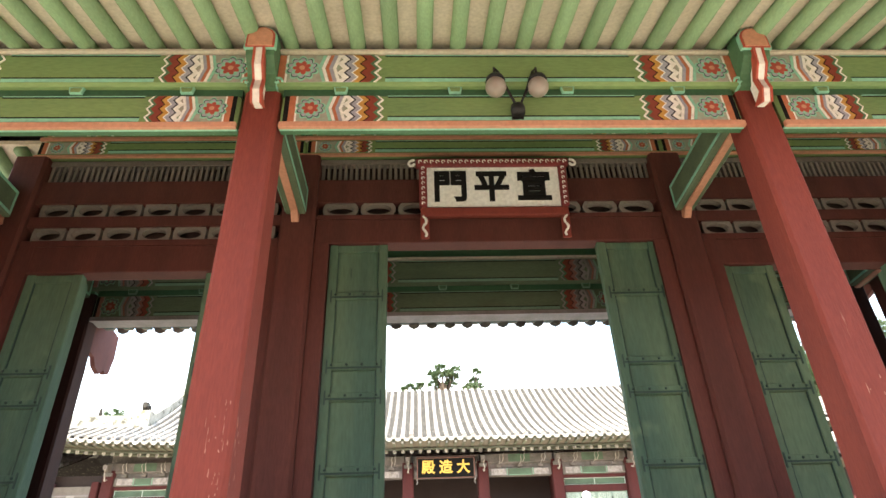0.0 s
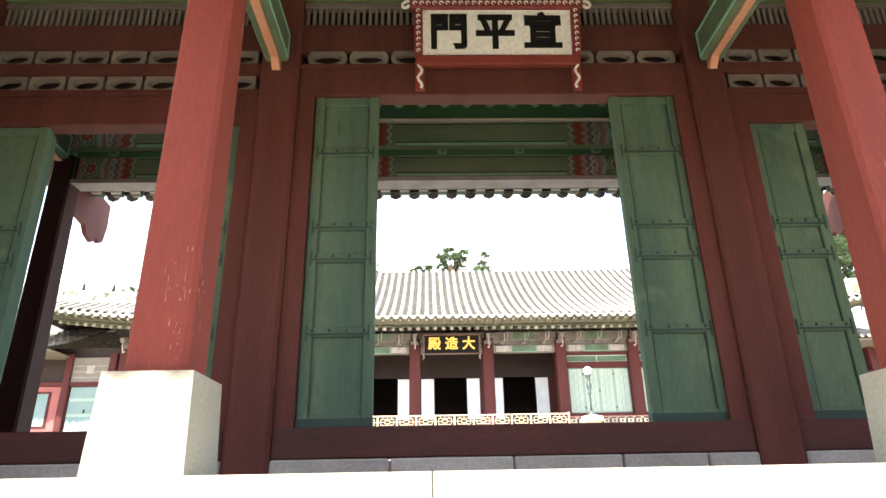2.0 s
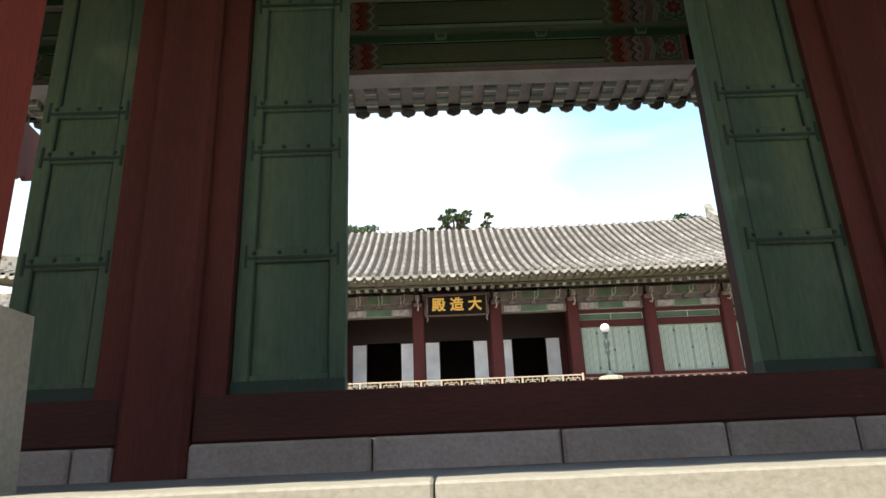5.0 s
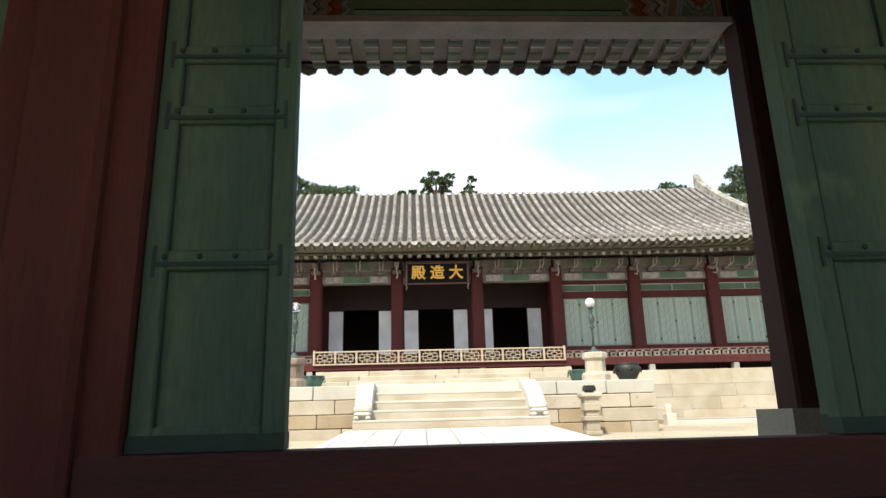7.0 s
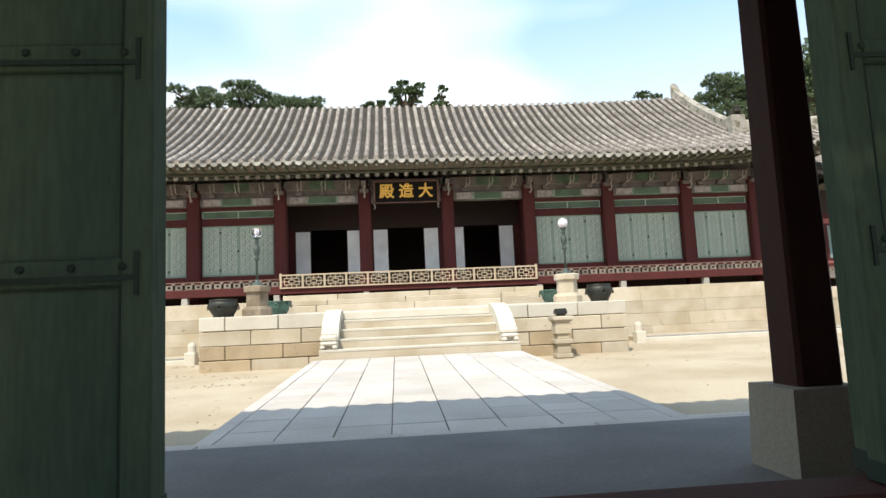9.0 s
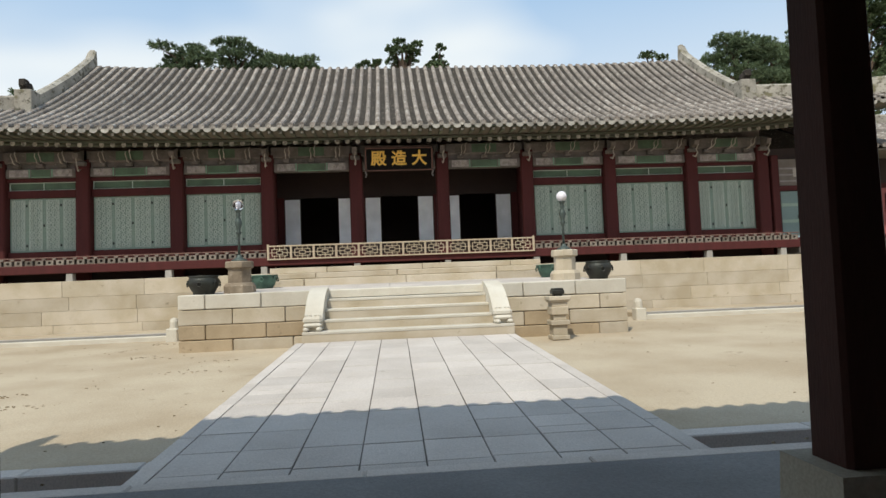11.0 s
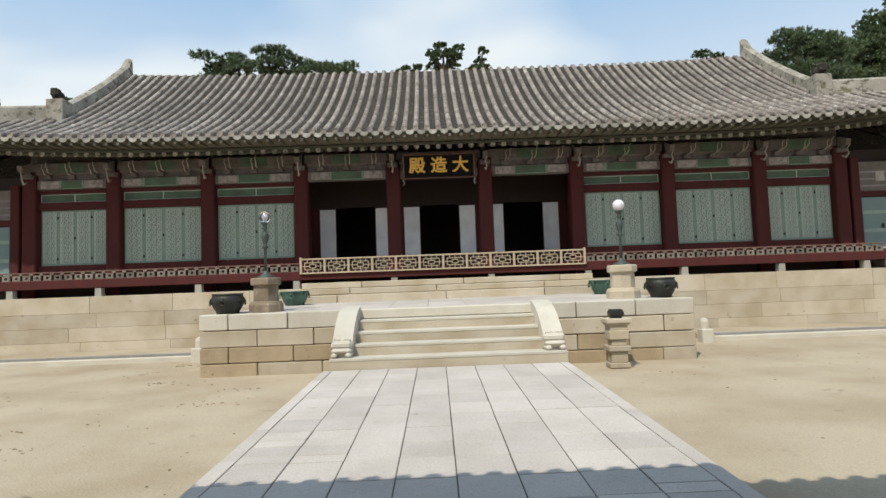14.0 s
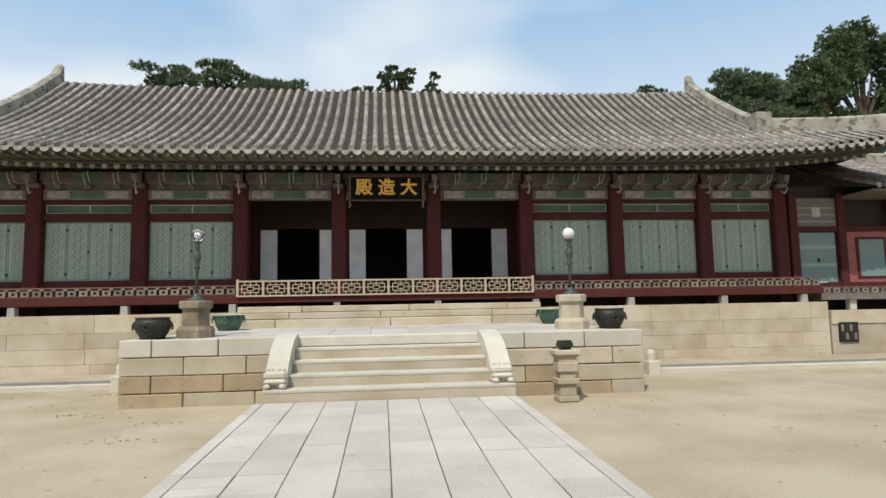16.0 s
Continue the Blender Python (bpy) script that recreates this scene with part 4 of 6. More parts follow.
def narrowed(x, y):
    """The path narrows a little towards the stairs."""
    u = (x - P_X0) / (P_X1 - P_X0)
    return x + ((1 - u) * 0.024 - u * 0.015) * (y - 3.35)


bed.v = [(narrowed(x, y), y, z) for x, y, z in bed.v]
part("path_bed", bed, PATH_JOINT, path_thing)


def slab(xa, xb, ya, yb, mat, parent, name, deep=0.05):
    s = Shape().box(xa, xb, ya, yb, -deep, 0.0, c=0.004)
    t = random.uniform(-0.002, 0.003)
    s.v = [(narrowed(x, y), y, z + path_z(y) + t) for x, y, z in s.v]
    part(name, s, mat, parent)


cols = 8
cw = (P_X1 - P_X0) / cols
rows = 14
row_y = [P_Y0 + (P_Y1 - P_Y0) * r / rows + (random.uniform(-0.06, 0.06) if 0 < r < rows else 0.0) for r in range(rows + 1)]
for i in range(cols):
    # the joints run roughly across; here and there one slab is long, or a short one is let in
    cuts, skipped = [row_y[0]], False
    for r in range(1, rows):
        skipped = not skipped and random.random() < 0.22
        if not skipped:
            cuts.append(row_y[r] + random.uniform(-0.02, 0.02))
            if random.random() < 0.10:
                cuts.append(cuts[-1] + 0.2)
    cuts.append(row_y[rows])
    for ya, yb in zip(cuts, cuts[1:]):
        slab(P_X0 + i * cw + random.uniform(0.004, 0.008), P_X0 + (i + 1) * cw - random.uniform(0.004, 0.008), ya + 0.0055, yb - 0.0055, PAVING, path_thing, "paving_slab")
for xa in (P_X0 - 0.155, P_X1 + 0.006):
    y = P_Y0
    while y < P_Y1 - 0.05:
        n = min(random.uniform(1.0, 1.6), P_Y1 - y)
        slab(xa, xa + 0.149, y + 0.004, y + n - 0.004, PAVING, path_thing, "kerb_stone", 0.34)
        y += n

# drain along the foot of the terrace, on both sides of the path
drain = thing("terrace_drain", "dark drain with a pale granite kerb beside the terrace", "drain", kind="structure")
for xa, xb in ((-9.0, P_X0 - 0.155), (P_X1 + 0.155, 9.0)):
    part("drain_floor", bx(xa, xb, 3.225, 4.43, -0.46, -0.40), DRAIN, drain)
    x = xa
    while x < xb - 0.1:
        w = min(random.uniform(0.9, 1.5), xb - x)
        part("kerb_stone", bx(x + 0.003, x + w - 0.003, 4.43, 4.66, -0.5, ground_z(4.6) + 0.012, c=0.012), PAVING, drain)
        x += w

PL_X0, PL_X1, PL_Y, PL_Z = -4.23, 4.93, 11.97, 1.12
platform = thing("stone_platform", "stepped granite platform of four courses of cut blocks", "platform")
part("platform_core", bx(PL_X0 + 0.06, PL_X1 - 0.06, PL_Y + 0.06, 16.3, -0.3, PL_Z - 0.02), JOINT, platform)
STAIR0, STAIR1 = -1.60, 2.22
courses = [(-0.12, 0.215, 0), (0.215, 0.51, 1), (0.51, 0.815, 0), (0.815, PL_Z, 1)]


def course(x0, x1, y0, y1, z0, z1, first, length, parent, mat, name="block"):
    x = x0
    w = first
    while x < x1 - 0.02:
        w = min(w, x1 - x)
        if x1 - x - w < 0.25:
            w = x1 - x
        part(name, bx(x + random.uniform(0.005, 0.010), x + w - random.uniform(0.005, 0.010), y0 + random.uniform(-0.008, 0.008), y1, z0 + random.uniform(0.004, 0.009), z1 - random.uniform(0.004, 0.009), c=random.uniform(0.010, 0.018)), random.choice(mat) if isinstance(mat, tuple) else mat, parent)
        x += w
        w = length * random.uniform(0.86, 1.12)


for z0, z1, odd in courses:
    for x0, x1 in ((PL_X0, STAIR0 + 0.02), (STAIR1 - 0.02, PL_X1)):
        course(x0, x1, PL_Y, PL_Y + 0.42, z0, z1, 0.53 if odd else 1.06, 1.07, platform, GRANITE_PALE if odd and z1 > 1 else (GRANITE, GRANITE_BROWN, GRANITE) if z1 < 0.6 else GRANITE)
    for side_x, sgn in ((PL_X0, 1), (PL_X1, -1)):
        y = PL_Y + 0.425
        while y < 16.2:
            n = min(random.uniform(0.9, 1.3), 16.25 - y)
            xa, xb = sorted((side_x, side_x + sgn * 0.42))
            part("block", bx(xa, xb, y + 0.004, y + n - 0.004, z0 + 0.004, z1 - 0.004, c=0.012), GRANITE, platform)
            y += n
def plat_z(y):
    return PL_Z - 0.004 + 0.03 * max(0.0, y - PL_Y - 0.42)


rows_p = 6
for i in range(11):
    for j in range(rows_p):
        xa, xb = PL_X0 + 0.425 + (PL_X1 - PL_X0 - 0.85) * i / 11, PL_X0 + 0.425 + (PL_X1 - PL_X0 - 0.85) * (i + 1) / 11
        ya, yb = PL_Y + 0.425 + 2.95 * j / rows_p, PL_Y + 0.425 + 2.95 * (j + 1) / rows_p
        s = bx(xa + 0.003, xb - 0.003, ya + 0.003, yb - 0.003, -0.12, 0.0, c=0.005)
        s.v = [(x, y, z + plat_z(y)) for x, y, z in s.v]
        part("paving_slab", s, PAVING, platform)
course(STAIR0 + 0.02, STAIR1 - 0.02, PL_Y, PL_Y + 0.42, 0.93, PL_Z, 4.0, 4.0, platform, GRANITE_PALE)

stairs = thing("stone_stairs", "five broad granite steps up to the platform", "stairs")
RISE, TREAD = 0.183, 0.385
for k in range(4):
    z1, y0 = 0.205 + RISE * (k + 1), 10.43 + TREAD * k
    xa, xb = (STAIR0, STAIR1) if k == 0 else (STAIR0 + 0.34, STAIR1 - 0.34)
    yb = PL_Y - 0.004 if k == 3 else y0 + TREAD + 0.02
    st = part("step", bx(xa, xb, y0, yb, -0.1 if k == 0 else z1 - RISE - 0.02, z1 - 0.045, c=0.006), GRANITE, stairs)
    part("tread", bx(xa, xb, y0 - 0.007, yb, z1 - 0.046, z1, c=0.006), GRANITE_PALE, st)
part("stair_core", bx(STAIR0 + 0.3, STAIR1 - 0.3, 10.8, PL_Y - 0.004, -0.1, 0.37), GRANITE, stairs)


def stair_beast(x):
    """A carved stone rail that bows down the stairs and ends in a crouching beast: one plain mesh."""
    s = Shape()
    n, w = 14, 0.165
    top = []
    for k in range(n + 1):
        t = k / n
        y = 12.02 - t * 1.36
        z = 1.17 - 0.10 * t - 0.50 * t ** 2.4
        top.append((y, z))
    low = [(10.70, 0.41), (11.15, 0.42), (12.02, 0.98)]
    s.prism(top + low, "x", x - w, x + w)
    # head, muzzle, brow, paws
    s.box(x - 0.175, x + 0.175, 10.56, 10.84, 0.52, 0.66, c=0.045)
    s.box(x - 0.165, x + 0.165, 10.52, 10.74, 0.455, 0.54, c=0.035)
    s.box(x - 0.15, x + 0.15, 10.60, 10.86, 0.375, 0.47, c=0.02)
    for sx in (-1, 1):
        s.box(x + sx * 0.115 - 0.05, x + sx * 0.115 + 0.05, 10.47, 10.72, 0.389, 0.47, c=0.03)
        for dx in (0.05, 0.12):
            s.lathe([(0.012, 0.645), (0.032, 0.66), (0.028, 0.685), (0.004, 0.70)], (x + sx * dx, 10.63), 9)
    return solo("stone_stair_beast", s, GRANITE_PALE, "carved granite stair rail ending in a crouching beast", "stone carving", "stair rails")


stair_beast(STAIR0 + 0.175)
stair_beast(STAIR1 - 0.175)


# ---- things on the platform ----
def lamp_post(x, y, clear):
    lamp = thing("lamp_post", "iron lamp with a clear glass globe on a stone pedestal" if clear else "iron lamp with a milky globe on a stone pedestal", "lamp", "lamps on the platform", at=(x, y, plat_z(y) - 0.003))
    ped = Shape().lathe([(0.33, -0.008), (0.33, 0.14), (0.29, 0.20), (0.24, 0.21), (0.235, 0.50), (0.29, 0.53), (0.29, 0.64), (0.27, 0.66)], sides=8, turn=radians(22.5))
    part("pedestal", ped, STAINED if clear else GRANITE, lamp, "weathered eight-sided stone pedestal")
    part("foot", Shape().lathe([(0.17, 0.655), (0.16, 0.69), (0.09, 0.72), (0.05, 0.76), (0.04, 0.80)], sides=16), IRON_GREEN, lamp, smooth=True)
    pole = Shape().lathe([(0.028, 0.79), (0.024, 1.10), (0.03, 1.22), (0.065, 1.26), (0.035, 1.30), (0.05, 1.36), (0.075, 1.46), (0.06, 1.53), (0.03, 1.60), (0.055, 1.63), (0.035, 1.66), (0.05, 1.70), (0.08, 1.735), (0.06, 1.75)], sides=16)
    part("pole", pole, IRON_GREEN, lamp, "green-grey cast iron baluster pole", smooth=True)
    r = 0.115
    prof = [(r * math.sin(a), 1.855 - r * math.cos(a)) for a in [math.pi * (k + 0.25) / 16.5 for k in range(17)]]
    part("globe", Shape().lathe(prof, sides=24), CLEAR_GLASS if clear else MILK_GLASS, lamp, "clear glass globe" if clear else "milky white globe", smooth=True)
    if clear:
        part("bulb", Shape().lathe([(0.02, 1.75), (0.022, 1.79), (0.045, 1.83), (0.05, 1.86), (0.035, 1.90), (0.004, 1.915)], sides=14), MILK_GLASS, lamp, smooth=True)
    return lamp


STAINED = material("dark_stained_granite", (0.27, 0.215, 0.155), 0.9, second=(0.15, 0.115, 0.08), scale=3.0, amount=1.0, grain=50, bump=0.3, dirt=(0.36, 0.31, 0.25), dirt_at=0.62)
IRON_GREEN = material("grey_green_cast_iron", (0.075, 0.095, 0.085), 0.55, 0.4, second=(0.045, 0.055, 0.05), scale=6, grain=50)
lamp_post(-3.16, 12.62, True)
lamp_post(3.85, 12.75, False)


def cauldron(x, y, radius, dark):
    """A bulging bronze water vessel with ring handles."""
    pot = thing("bronze_cauldron", "dark bronze fire-water cauldron with ring handles" if dark else "green verdigris bronze cauldron with ring handles", "cauldron", "cauldrons on the platform", at=(x, y, plat_z(y) - 0.008))
    pot.scale = (1, 1, 0.86)
    r, mat = radius, BRONZE_DARK if dark else BRONZE_GREEN
    if dark:
        prof = [(r * 0.70, 0), (r * 0.72, 0.06), (r * 0.80, 0.10), (r * 1.0, 0.22), (r * 1.04, 0.30), (r * 0.98, 0.38), (r * 0.92, 0.41), (r * 0.97, 0.43), (r * 0.97, 0.455), (r * 0.86, 0.455), (r * 0.82, 0.38), (r * 0.7, 0.2), (0.01, 0.16)]
    else:
        prof = [(r * 0.66, 0), (r * 0.68, 0.05), (r * 0.78, 0.10), (r * 0.90, 0.24), (r * 0.96, 0.34), (r * 1.04, 0.36), (r * 1.04, 0.385), (r * 0.9, 0.385), (r * 0.86, 0.32), (r * 0.7, 0.15), (0.01, 0.12)]
    part("vessel", Shape().lathe(prof, sides=32), mat, pot, smooth=True)
    for k in range(6):
        a = radians(30 + 60 * k)
        cx, cy, z = r * 1.02 * math.cos(a), r * 1.02 * math.sin(a), 0.30
        ring = [(cx + 0.05 * math.cos(b) * -math.sin(a) + 0.02 * math.cos(a), cy + 0.05 * math.cos(b) * math.cos(a) + 0.02 * math.sin(a), z - 0.05 + 0.055 * math.sin(b)) for b in [math.pi * j / 6 for j in range(13)]]
        h = Shape().tube(ring, 0.011, 6, False)
        h.box(cx - 0.022, cx + 0.022, cy - 0.022, cy + 0.022, z - 0.02, z + 0.05, c=0.008)
        part("ring_handle", h, mat, pot)
    return pot


cauldron(-3.84, 12.42, 0.30, True)
cauldron(-3.08, 14.75, 0.32, False)
cauldron(4.02, 14.80, 0.32, False)
cauldron(4.56, 12.62, 0.285, True)

# small stone stand with a bronze burner, on the sand in front of the platform
stand = thing("stone_incense_stand", "carved stone stand carrying a small dark bronze burner", "stone stand", at=(3.27, 11.33, ground_z(11.33) + 0.004))
stand.scale = (0.87, 0.87, 1.12)
def square_stack(levels, x=0.0, y=0.0):
    s = Shape()
    for half, z0, z1 in levels:
        s.box(x - half, x + half, y - half, y + half, z0, z1, c=0.012)
    return s


part("stand_foot", square_stack([(0.20, 0.0, 0.08), (0.165, 0.075, 0.26), (0.215, 0.255, 0.34)]), GRANITE, stand, "curved-legged stone foot")
part("stand_body", square_stack([(0.15, 0.335, 0.44), (0.195, 0.435, 0.58), (0.18, 0.575, 0.66)]), GRANITE, stand)
part("stand_cap", square_stack([(0.215, 0.655, 0.69), (0.245, 0.685, 0.76)]), GRANITE, stand)
part("burner", square_stack([(0.10, 0.758, 0.80), (0.135, 0.795, 0.87), (0.12, 0.865, 0.90)]), BRONZE_DARK, stand, "small square dark bronze burner")

# ---- the stylobate of the hall with its upper steps and gutter ----
ST_Y, ST_Z, ST_X0, ST_X1 = 16.42, 1.57, HX - 11.60, HX + 11.60
stylobate = thing("hall_stylobate", "long high granite base of the hall", "stone base")
part("stylobate_core", bx(ST_X0 + 0.05, ST_X1 - 0.05, ST_Y + 0.05, 27, -0.2, ST_Z - 0.01), GRANITE, stylobate)
for z0, z1 in ((-0.1, 0.42), (0.42, 0.78), (0.78, 1.14), (1.14, ST_Z)):
    x = ST_X0
    while x < ST_X1 - 0.05:
        w = min(random.uniform(1.7, 2.8), ST_X1 - x)
        if not (PL_X0 + 0.5 < x and x + w < PL_X1 - 0.5 and z1 < 1.15):
            part("base_block", bx(x + 0.0025, x + w - 0.0025, ST_Y + random.uniform(-0.004, 0.004), ST_Y + 0.5, z0 + 0.002, z1 - 0.002, c=0.007), GRANITE, stylobate)
        x += w
for k, (z0, z1) in enumerate(((PL_Z - 0.01, 1.39), (1.385, 1.545), (1.54, 1.70))):
    y0 = 15.30 + 0.38 * k
    course(HX - 4.05 + 0.25 * k, HX + 4.15 - 0.2 * k, y0, ST_Y + 0.60 if k == 2 else y0 + 0.40, z0, z1, 1.5, 2.4, stylobate, GRANITE, "upper_step")
part("upper_step_core", bx(HX - 3.3, HX + 3.5, 15.7, ST_Y - 0.02, 1.0, 1.44), GRANITE, stylobate)
for sx, xa, xb in ((-1, ST_X0 - 8, HX - 5.6), (1, HX + 5.9, ST_X1 + 8)):
    part("gutter_kerb", bx(xa, xb, 14.40, 14.62, -0.1, ground_z(14.5) + 0.105, c=0.012), GRANITE_PALE, stylobate, "low granite kerb of the drain")
    part("gutter_kerb", bx(xa, xb, 15.02, 15.12, -0.1, ground_z(15.1) + 0.125, c=0.01), FOOT_STONE, stylobate)
    part("bank", bx(xa, xb, 15.121, 16.40, -0.1, ground_z(15.1) + 0.13, c=0.02), SAND, stylobate, "packed sandy strip behind the drain")
    part("drain", bx(xa, xb, 14.62, 15.02, -0.1, ground_z(14.8) + 0.012), JOINT, stylobate)
    px = HX - 5.45 if sx < 0 else HX + 5.75
    end = bx(px - 0.13, px + 0.13, 14.15, 14.45, -0.1, 0.34, c=0.02)
    end.lathe([(0.10, 0.31), (0.10, 0.50), (0.075, 0.56), (0.01, 0.585)], (px - sx * 0.02, 14.3), 12)
    part("gutter_stone", end, GRANITE_PALE, stylobate, "small rounded stone at the platform's foot")


# leaf litter and clods scattered on the sand
rnd = random.Random(21)
litter = Shape()
def clod(x, y, r):
    z, a = ground_z(y) + 0.004, rnd.uniform(0, 6.28)
    ring = [(x + r * rnd.uniform(0.5, 1.5) * 1.7 * math.cos(a + q), y + r * rnd.uniform(0.5, 1.5) * math.sin(a + q)) for q in (0, 1.26, 2.51, 3.77, 5.03)]
    litter.add([(u, v, z - 0.01) for u, v in ring] + [(u * 0.6 + x * 0.4, v * 0.6 + y * 0.4, z + min(r * 0.3, 0.008)) for u, v in ring], [(5, 6, 7, 8, 9)] + [(j, (j + 1) % 5, 5 + (j + 1) % 5, 5 + j) for j in range(5)])


for k in range(260):
    x = rnd.choice((rnd.uniform(-11, -2.2), rnd.uniform(2.9, 12.5)))
    y = rnd.uniform(3.8, 13.8)
    if PL_X0 - 0.2 < x < PL_X1 + 0.2 and y > 11.6:
        continue
    if k % 5 == 0 and x < 0:
        # a ragged drift of crumbs and leaves
        long, turn_ = rnd.uniform(0.10, 0.32), rnd.uniform(-0.5, 0.5)
        for q in range(rnd.randint(8, 26)):
            u, v = rnd.gauss(0, long), rnd.gauss(0, 0.09)
            clod(x + u * math.cos(turn_) - v * math.sin(turn_), y + u * math.sin(turn_) + v * math.cos(turn_), rnd.uniform(0.004, 0.020))
    else:
        clod(x, y, rnd.uniform(0.004, 0.015))
solo("leaf_litter", litter, LITTER, "scattered brown leaf litter and clods on the sand", "litter", kind="stuff")


# ---- the hall ----
hall = thing("palace_hall", "long single-storey palace hall with curved grey tile roof and red columns", "hall")
WY = 18.06
OFF = (1.30, 3.90, 6.50, 9.13, 11.45)
HCOLS = [HX - o for o in OFF[::-1]] + [HX + o for o in OFF]
FLOOR = 2.03
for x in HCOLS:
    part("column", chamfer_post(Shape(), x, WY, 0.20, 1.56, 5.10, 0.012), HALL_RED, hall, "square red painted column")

# veranda floor, its edge beam, short stone posts
veranda = part("veranda_floor", bx(HX - 11.95, HX + 11.95, 17.12, 20.4, 1.97, FLOOR), OLD_WOOD, hall, "plank veranda floor along the hall")
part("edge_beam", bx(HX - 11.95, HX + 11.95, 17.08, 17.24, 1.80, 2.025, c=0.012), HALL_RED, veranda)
for k in range(-5, 6):
    if k:
        x = HX + OFF[abs(k) - 1] * (1 if k > 0 else -1)
        part("short_post", Shape().add([(x - 0.09, 17.1, 1.565), (x + 0.09, 17.1, 1.565), (x + 0.09, 17.3, 1.565), (x - 0.09, 17.3, 1.565), (x - 0.08, 17.1, 1.79), (x + 0.08, 17.1, 1.79), (x + 0.08, 17.28, 1.79), (x - 0.08, 17.28, 1.79)],
             [(3, 2, 1, 0), (4, 5, 6, 7), (0, 1, 5, 4), (1, 2, 6, 5), (2, 3, 7, 6), (3, 0, 4, 7)]), FOOT_STONE, veranda)
# near-black panel in place of the shaded gap below the veranda
part("underfloor", bx(HX - 11.9, HX + 11.9, 18.0, 18.1, 1.60, 1.99), DARK_WOOD_SHADE, veranda)


def lattice_leaf(w, h):
    """A door leaf filled with a fret of thin bars round small squares."""
    s, b = Shape(), 0.0125
    m = 0.052
    s.box(m, w - m, -0.010, 0.01, m, m + 0.02).box(m, w - m, -0.010, 0.01, h - m - 0.02, h - m)
    s.box(m, m + 0.02, -0.010, 0.01, m + 0.02, h - m - 0.02).box(w - m - 0.02, w - m, -0.010, 0.01, m + 0.02, h - m - 0.02)
    nx, nz = 3, 10
    iw, ih = (w - 2 * m - 0.03) / nx, (h - 2 * m - 0.03) / nz
    for j in range(nz):
        for i in range(nx):
            cx, cz = m + 0.015 + iw * (i + 0.5), m + 0.015 + ih * (j + 0.5)
            a, d = iw * 0.27, ih * 0.27
            s.box(cx - a, cx + a, -0.008, 0.0, cz - d - b, cz - d + b).box(cx - a, cx + a, -0.008, 0.0, cz + d - b, cz + d + b)
            s.box(cx - a - b, cx - a + b, -0.008, 0.0, cz - d, cz + d).box(cx + a - b, cx + a + b, -0.008, 0.0, cz - d, cz + d)
            if (i + j) % 2:
                s.box(cx + a, cx + iw - a, -0.008, 0.0, cz - b, cz + b)
                s.box(cx - b, cx + b, -0.008, 0.0, cz + d, cz + ih * 0.73)
            else:
                s.box(cx - iw / 2, cx + iw / 2, -0.007, 0.0, cz + ih / 2 - b, cz + ih / 2 + b)
    return s


WIN_Z0, WIN_Z1 = 2.47, 4.03


def lattice_window(xa, xb):
    win = part("window", bx(xa, xb, WY + 0.06, WY + 0.10, WIN_Z0, WIN_Z1), LATTICE_BACK, hall, "pale green lattice window of four leaves")
    for za, zb in ((FLOOR, WIN_Z0), (WIN_Z1, WIN_Z1 + 0.22)):
        part("rail", bx(xa - 0.02, xb + 0.02, WY - 0.04, WY + 0.10, za, zb, c=0.01), HALL_RED, win)
    w = (xb - xa) / 4
    key = round(w, 3)
    if key not in LEAVES:
        LEAVES[key] = lattice_leaf(w - 0.012, WIN_Z1 - WIN_Z0 - 0.01).mesh("lattice_leaf", PAPER_LATTICE)
        GAPS[key] = bx(-0.011, 0.011, 0, 0.03, 0, WIN_Z1 - WIN_Z0).mesh("meeting_stile", LATTICE_BACK)
    for k in range(1, 4):
        part("meeting_stile", GAPS[key], None, win, at=(xa + w * k, WY + 0.045, WIN_Z0))
    for k in range(4):
        part("lattice_leaf", LEAVES[key], None, win, at=(xa + w * k + 0.006, WY + 0.045, WIN_Z0 + 0.005))
    # iron hinges
    for k, z in ((1, 3.78), (3, 3.78), (1, 2.62), (3, 2.62), (2, 3.2)):
        part("hinge", bx(xa + w * k - 0.02, xa + w * k + 0.02, WY + 0.022, WY + 0.035, z, z + 0.07), IRON, win)
    tr = part("transom", bx(xa, xb, WY + 0.05, WY + 0.10, WIN_Z1 + 0.22, WIN_Z1 + 0.46), HALL_GREEN, hall, "narrow green transom panel")
    for a in (xa, (xa + xb) / 2 - 0.012, xb - 0.024):
        part("transom_frame", bx(a, a + 0.024, WY + 0.035, WY + 0.049, WIN_Z1 + 0.22, WIN_Z1 + 0.46), PAPER_LATTICE, tr)
    for z in (WIN_Z1 + 0.22, WIN_Z1 + 0.436):
        part("transom_frame", bx(xa + 0.024, xb - 0.024, WY + 0.037, WY + 0.049, z, z + 0.024), PAPER_LATTICE, tr)
    part("rail", bx(xa - 0.02, xb + 0.02, WY - 0.04, WY + 0.10, WIN_Z1 + 0.46, WIN_Z1 + 0.56), HALL_RED, tr)


LEAVES, GAPS = {}, {}
for a, b in ((0, 1), (1, 2), (2, 3), (6, 7), (7, 8), (8, 9)):
    lattice_window(HCOLS[a] + 0.215, HCOLS[b] - 0.215)

# open middle bays: a recess with white paper doors, dark inside
RY = 19.75
recess = part("recess_wall", bx(HX - 4.1, HX + 4.1, RY + 0.06, RY + 0.12, 4.05, 5.3), DARK_WOOD_SHADE, hall, "dark timber wall of the open recess")
